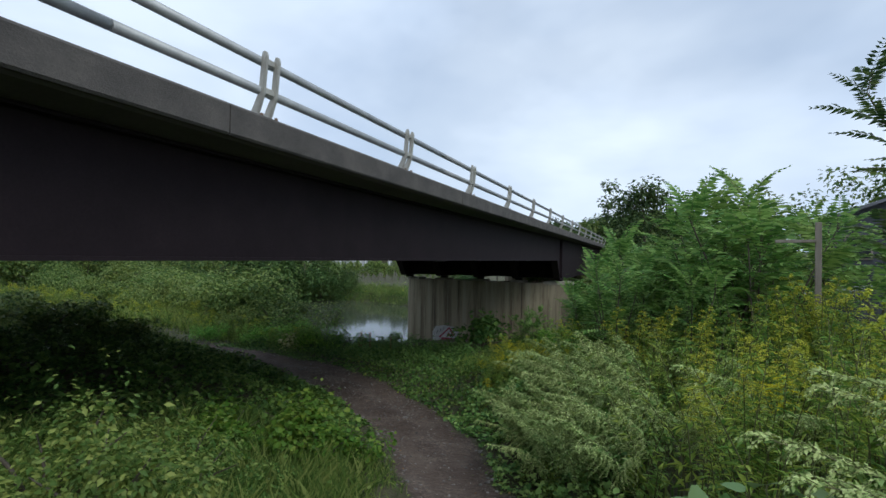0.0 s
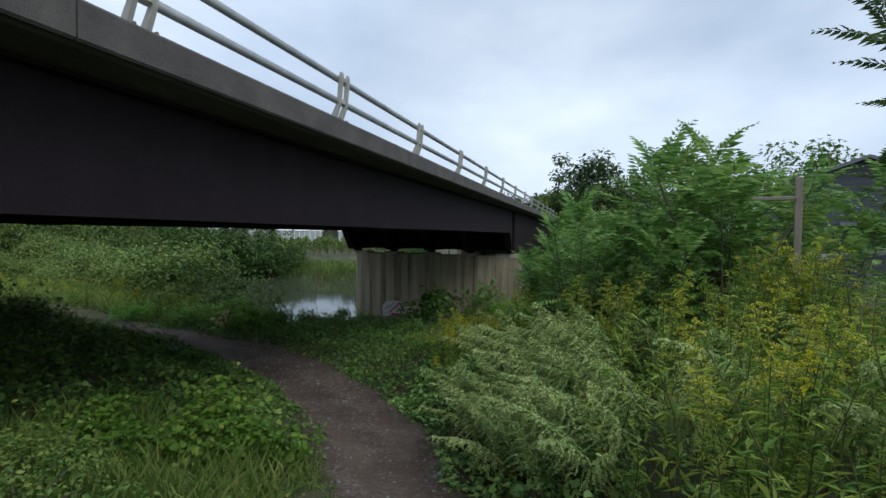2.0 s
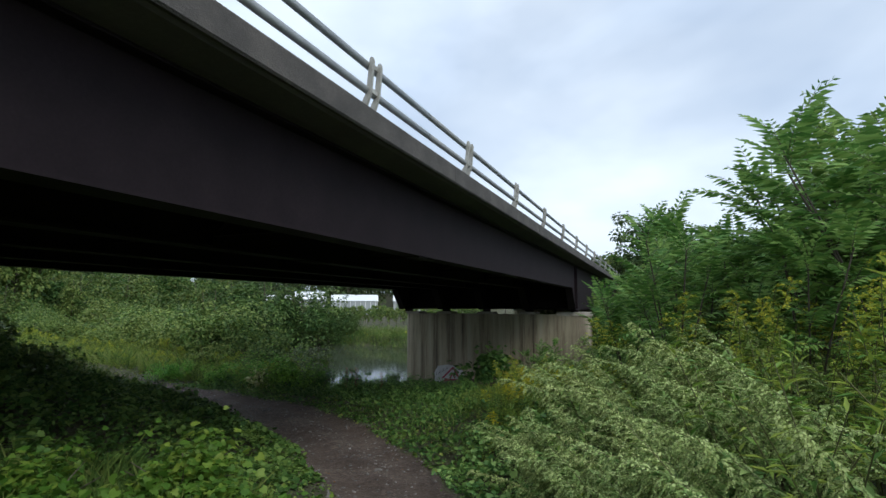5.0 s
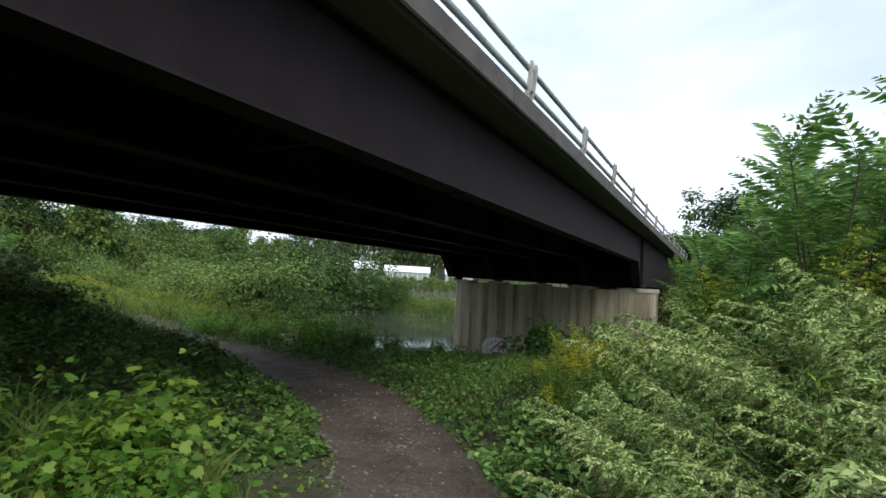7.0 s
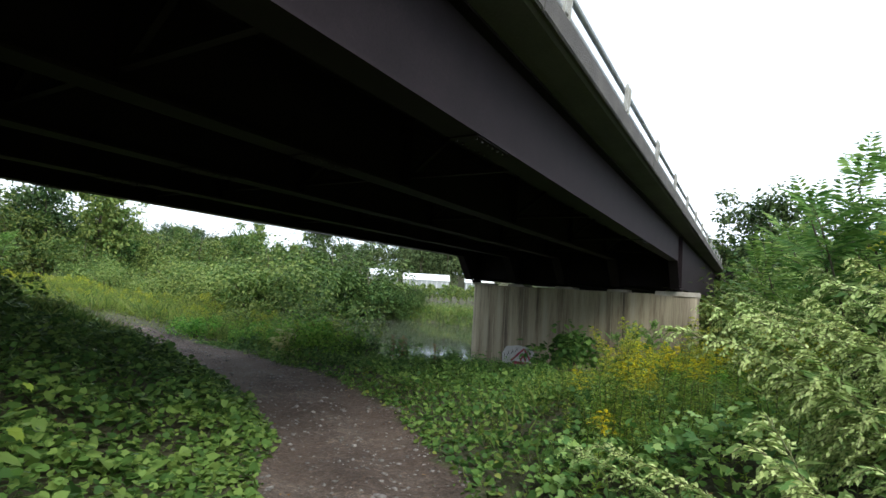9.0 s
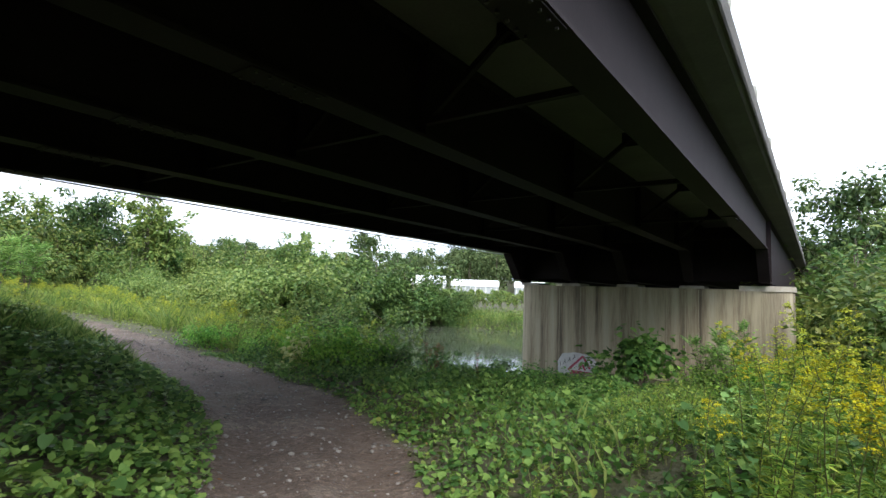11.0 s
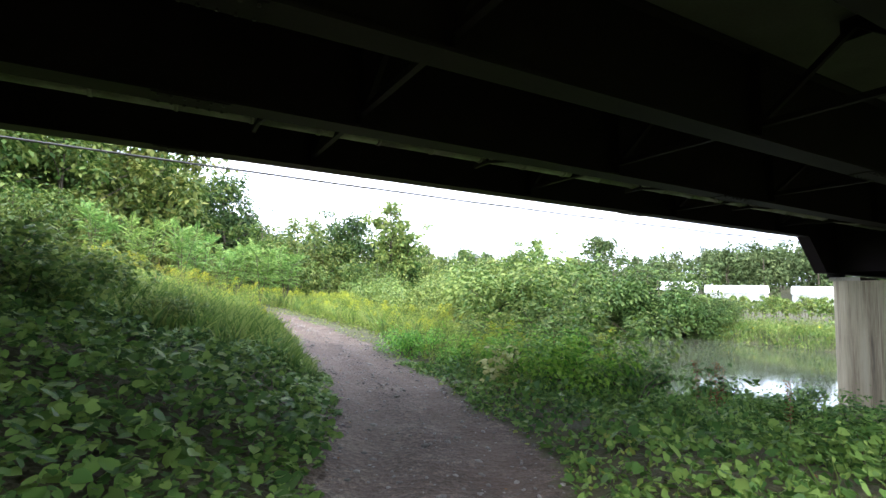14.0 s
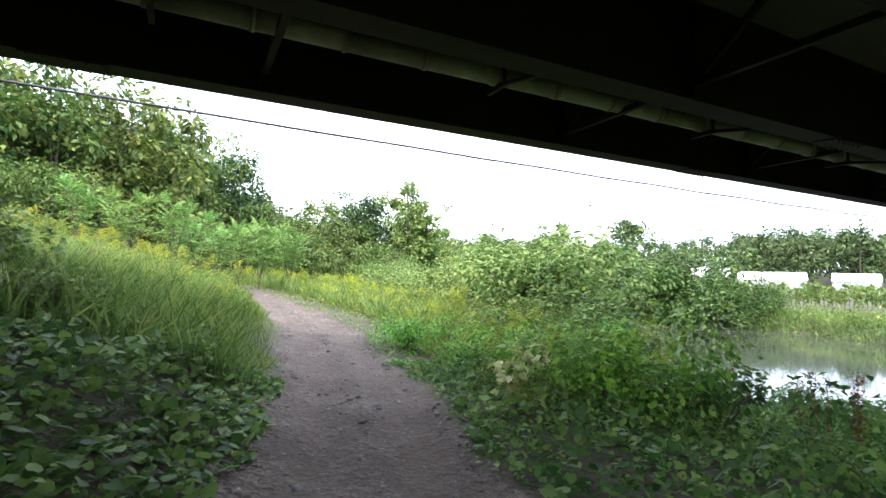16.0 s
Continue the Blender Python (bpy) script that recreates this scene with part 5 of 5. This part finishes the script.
# shrubs over the far waterline
for i in range(26):
    o = r.uniform(14, 62)
    x, y = at(51.5 + 0.28 * max(o - 20, -60) + r.uniform(-0.5, 3.5), o)
    if 22 < o < 31:
        continue
    rows[5].append((x, y, r.uniform(0, 360), r.uniform(0.32, 0.6)))
# far hill
hills = []
for k, (h, w, first) in enumerate([(9, 5.0, 0.1), (9, 4.2, 0.15)]):
    tr, cr = tree_shape(140 + k, h, w, 1050, 0.6, LEAF, first, 1.0, 36)
    tr = twig([(0, 0, 0), (0.1, 0, h * 0.4), (0, 0.1, h * 0.8)], 0.16, 0.05, 5)
    hills.append(thing_of("hill_tree", [("trunk", tr, BARK, ""), ("crown", cr, LEAF_HILL, "")], "distant green tree on the wooded hill", "tree", "woods on the hill"))
hill_rows = {0: [], 1: []}
for i in range(290):
    az, d = r.uniform(-32, 60), r.uniform(180, 270)
    x, y = polar(az, d)
    el = 4.5 + 0.7 * math.sin(az * 0.21) + r.uniform(-0.6, 0.4) - (0.8 if az > 20 else 0)
    g = float(ground_z(x, y))
    hill_rows[i % 2].append((x, y, r.uniform(0, 360), (d * math.tan(radians(el)) - 1 - g) / 8.2))
for k, t in enumerate(hills):
    spread(t, hill_rows[k])
# by the far end of the bridge and past the house
for k, x, y, top in [(2, 25.2, 64.3, 12.0), (1, 20.5, 66, 7.0), (0, 30, 70, 9), (1, 15, 80, 7), (4, 18, 50, 4.5), (4, 22, 46, 4), (4, 14, 42, 2.8), (4, 17, 38, 3.0), (4, 12, 34, 1.8), (4, 26, 52, 5), (0, 42, 48, 10), (1, 48, 40, 9), (0, 36, 60, 9), (4, 14, 30, 2.0), (1, 52, 30, 8),
                     (4, 20, 33, 3.5), (4, 10.5, 28, 1.0)]:
    rows[k].append((x, y, r.uniform(0, 360), (top - float(ground_z(x, y))) / (11, 9, 12, 9, 7, 7)[k]))
for k, t in enumerate(kinds):
    spread(t, rows[k])

# rows of young nursery trees before the greenhouses
tr, cr = tree_shape(160, 3.0, 0.8, 420, 0.28, LEAF, 0.25, 1.3, 12)
nurse = thing_of("nursery_tree", [("trunk", tr, BARK, ""), ("crown", cr, LEAF_SHRUB, "")], "young slender nursery tree in a straight row", "tree", "nursery rows")
spread(nurse, [(polar(-6 + 0.9 * i + 0.3 * j, 88 + 9 * j)[0], polar(-6 + 0.9 * i + 0.3 * j, 88 + 9 * j)[1], r.uniform(0, 360), r.uniform(0.85, 1.25)) for j in range(4) for i in range(28)])

# greenhouses beyond the river
WHITE = surface("white_sheeting", [(0.3, (0.72, 0.74, 0.75)), (0.7, (0.84, 0.85, 0.85))], 0.4, 0.5, 0, 0.1, 4)
GLAZE = surface("shed_wall", [(0.3, (0.26, 0.28, 0.28)), (0.7, (0.40, 0.42, 0.42))], 0.4, 0.6, 0, 0.1, 4)
arch = [(7 * math.cos(a), 2.6 + 2.0 * math.sin(a)) for a in np.linspace(0, math.pi, 9)]
gable = [(7, 3.0), (0, 5.4), (-7, 3.0)]
for az, d, ln, turn, shape in [(13.6, 150, 9, 16, gable), (7.6, 152, 14, 11, arch), (2.4, 156, 9, 5, arch), (17.4, 168, 8, 20, arch)]:
    x, y = polar(az, d)
    g = float(ground_z(x, y))
    gh = tagged(new("greenhouse"), "long low white-roofed greenhouse beyond the river", "greenhouse", "greenhouses")
    gh.matrix_basis = pose(x, y, -0.9, 0, 0, turn + 90)
    part("roof", prism_mesh("roof", shape, ln, WHITE), gh, "white sheeted roof")
    part("wall", box_mesh("wall", (13.4, ln - 0.3, 3.9 - g), GLAZE, 0, (0, ln / 2, 2.9 - (3.9 - g) / 2)), gh, "dull grey sheeted wall")
    for k in range(int(ln / 1.5)):
        part("rib", box_mesh("rib", (0.12, 0.12, 3.4), WHITE, 0.02, (-6.75, 0.8 + 1.5 * k, 1.2)), gh)
        part("rib", box_mesh("rib", (0.12, 0.12, 3.4), WHITE, 0.02, (6.75, 0.8 + 1.5 * k, 1.2)), gh)

# dark house with a lean-to beside the wild side
SIDING = surface("dark_siding", [(0.3, (0.05, 0.055, 0.065)), (0.7, (0.085, 0.09, 0.105))], 1.0, 0.8, 0, 0.3, 8, (0.2, 0.2, 6))
SHINGLE = surface("roof_metal", [(0.3, (0.10, 0.105, 0.12)), (0.7, (0.19, 0.195, 0.21))], 2.0, 0.5, 0.3, 0.2, 20)
PANE = surface("dark_pane", [(0.3, (0.015, 0.018, 0.02)), (0.7, (0.03, 0.035, 0.04))], 1.0, 0.08, 0, 0, 4)
house = tagged(new("house"), "low dark-sided house with grey roof behind weeds", "house")
hx, hy = 22.0, 24.0
hz = float(ground_z(hx, hy))
house.matrix_basis = pose(hx, hy, hz, 0, 0, -38)
part("wall", box_mesh("wall", (8, 6, 4.6), SIDING, 0, (0, 0, 1.6)), house)
part("gable", prism_mesh("gable", [(-4, 3.9), (4, 3.9), (0, 5.3)], 5.98, SIDING), house, "", pose(0, -2.99, 0))
for sx in (-1, 1):
    part("roof", prism_mesh("roof", [(sx * 4.5, 3.66), (sx * 4.5, 3.8), (0, 5.5), (0, 5.36)], 6.8, SHINGLE), house, "grey sheet roof", pose(0, -3.4, 0))
part("porch_roof", prism_mesh("porch_roof", [(-1.6, 2.5), (1.6, 2.5), (1.6, 2.62), (-1.6, 2.62)], 1.6, SHINGLE), house, "small pale awning", pose(0.6, -4.55, 0.0))
for wx in (-2.2, 1.4):
    w = part("window", box_mesh("window", (1.0, 0.08, 1.1), TIMBER, 0.01, (wx, -3.04, 2.9)), house)
    part("pane", box_mesh("pane", (0.84, 0.03, 0.94), PANE, 0, (wx, -3.09, 2.9)), w)
shed = tagged(new("lean_to"), "open timber lean-to with a slanting roof beside the house", "shed")
shed.matrix_basis = pose(13.2, 16.2, float(ground_z(13.2, 16.2)), 0, 0, -30)
part("roof", prism_mesh("roof", [(-1.8, 2.7), (1.8, 3.2), (1.8, 3.3), (-1.8, 2.8)], 2.6, SHINGLE), shed, "", pose(0, -1.3, 0))
for px_ in (-1.6, 1.6):
    for py_ in (-1.1, 1.1):
        part("post", box_mesh("post", (0.12, 0.12, 3.2), TIMBER, 0.01, (px_, py_, 1.2)), shed)
# old fence post with a crossbar among the sumac
fp = tagged(new("timber_post"), "weathered pale timber post with a short crossbar", "post")
fp.matrix_basis = pose(5.9, 8.15, float(ground_z(5.9, 8.15)) - 0.3, 0, 0, -35)
ph = 2.25 + 0.3 - float(ground_z(5.9, 8.15))
part("post", box_mesh("post", (0.09, 0.09, ph), TIMBER, 0.012, (0, 0, ph / 2)), fp)
part("crossbar", box_mesh("crossbar", (0.55, 0.04, 0.05), TIMBER, 0.01, (-0.3, -0.085, ph - 0.3)), fp)

# pipe under the far side of the bridge
pipe = tagged(new("utility_pipe"), "wrapped pale pipe hung under the bridge deck", "pipe")
pipe.matrix_basis = BR
pipe_me = tube_mesh("pipe_length", 0.13, 0.13, 1.04, PIPE, 14)
collar_me = tube_mesh("collar", 0.145, 0.145, 0.05, PIPE, 14)
for k in range(36):
    y = -8.5 + 1.05 * k
    part("pipe_length", pipe_me, pipe, "", pose(-10.0, y, 1.86))
    part("collar", collar_me, pipe, "", pose(-10.0, y - 0.03, 1.86))
bm = bmesh.new()
for dx in (-0.19, 0.19):
    bar(bm, (dx, 0, 1.66), (dx, 0, 2.88), 0.035, 0.035)
bar(bm, (-0.24, 0, 1.69), (0.24, 0, 1.69), 0.06, 0.07)
bar(bm, (0.2, 0.0, 1.69), (0.95, 0, 1.55), 0.05, 0.05)
hang_me = bm_mesh("hanger", bm, STEEL)
for y in (-4.2, 0, 4.2, 8.36, 12.55, 16.75, 20.9, 25.1):
    part("hanger", hang_me, pipe, "dark steel pipe hanger", pose(-10.0, y, 0))
# slack cable beside the bridge
cx = np.linspace(-9, 62, 40)
cpts = [(*at(s, 14.0), 2.12 - 0.35 * math.sin((s + 9) / 60 * 3.14) + 0.03 * math.sin(s * 1.7)) for s in cx]
cv, ct = twig(cpts, 0.025, 0.025, 5)
CABLE = surface("black_cable", [(0.3, (0.05, 0.05, 0.05)), (0.7, (0.09, 0.09, 0.085))], 5, 0.6, 0, 0, 20)
cable = tagged(new("cable"), "thin black cable slung beside the bridge", "cable")
part("wire", tri_mesh("wire", cv, ct, [CABLE]), cable)
pole_me = tube_mesh("cable_pole", 0.09, 0.09, 7.0, TIMBER, 10)
for s in (-9, 62):
    x, y = at(s, 14.0)
    part("pole", pole_me, cable, "", pose(x, y, -4.6, 90, 0, 0))

# sprayed paint on the foot of the pier wall
PAINT_W = surface("white_paint", [(0.3, (0.33, 0.33, 0.34)), (0.6, (0.52, 0.52, 0.52))], 3.0, 0.75, 0, 0.2, 20)
PAINT_R = surface("red_paint", [(0.3, (0.22, 0.03, 0.06)), (0.7, (0.36, 0.06, 0.10))], 3.0, 0.7, 0, 0.2, 20)
PAINT_K = surface("dark_paint", [(0.3, (0.03, 0.03, 0.035)), (0.7, (0.07, 0.07, 0.075))], 3.0, 0.7, 0, 0.2, 20)
GX0, GZ0 = -8.35, -3.75
graffiti = part("graffiti", prism_mesh("graffiti", [(-0.95, -0.7), (0.95, -0.7), (0.98, 0.2), (0.6, 0.52), (-0.1, 0.6), (-0.75, 0.5), (-0.98, 0.1)], 0.008, PAINT_W), pier, "white sprayed patch with red scrawl", pose(GX0, PIER_S - 0.012, GZ0))
for k, (x0, z0, x1, z1, w) in enumerate([(-0.45, -0.25, 0.28, 0.45, 0.1), (0.28, 0.45, 0.62, -0.1, 0.1), (-0.3, -0.3, 0.7, -0.32, 0.12), (0.1, -0.2, 0.24, 0.1, 0.09), (0.24, 0.1, 0.4, -0.2, 0.09), (-0.35, -0.5, 0.85, -0.52, 0.3)]):
    bm = bmesh.new()
    bar(bm, (x0, 0, z0), (x1, 0, z1), 0.006, w)
    part("red_stroke", bm_mesh("red_stroke", bm, PAINT_R), graffiti, "", pose(0, -0.006 - 0.002 * k, 0))
for k in range(7):
    bm = bmesh.new()
    x0 = -0.82 + 0.12 * k
    bar(bm, (x0, 0, -0.1 + 0.07 * k), (x0 + (0.1 if k % 2 else -0.04), 0, 0.12 + 0.06 * k), 0.004, 0.025)
    part("scribble", bm_mesh("scribble", bm, PAINT_K), graffiti, "", pose(0, -0.005, 0))

# stones in the track
ico = bmesh.new()
bmesh.ops.create_icosphere(ico, subdivisions=1, radius=0.5)
iv = np.array([v.co[:] for v in ico.verts])
it = np.array([[v.index for v in f.verts] for f in ico.faces])
ico.free()
s, o = rng.uniform(-7, 15, 30000), rng.uniform(-6, 30, 30000)
gap = track_gap(s, o)
ok = gap < 0.1
s, o, gap = s[ok], o[ok], gap[ok]
x, y = at(s, o)
n = len(x)
sz = 0.016 + 0.045 * rng.random(n) ** 3 + 0.06 * rng.random(n) * (rng.random(n) < 0.05)
base_v = iv[None] * (1 + 0.25 * rng.standard_normal((n, len(iv), 1)))
base_v = base_v * (sz[:, None, None] * np.stack([rng.uniform(0.8, 1.5, n), rng.uniform(0.7, 1.2, n), rng.uniform(0.45, 0.8, n)], -1)[:, None])
w = np.einsum("nij,nkj->nki", turns(rng.uniform(0, 6.28, n), 0 * x, 0 * x), base_v) + np.stack([x, y, ground_z(x, y) + 0.004], -1)[:, None]
tt = (it[None] + (np.arange(n) * len(iv))[:, None, None]).reshape(-1, 3)
tagged(new("track_gravel", tri_mesh("track_gravel", w.reshape(-1, 3), tt, [ROCK])), "loose grey gravel and stones on the dirt track", "gravel", kind="stuff")
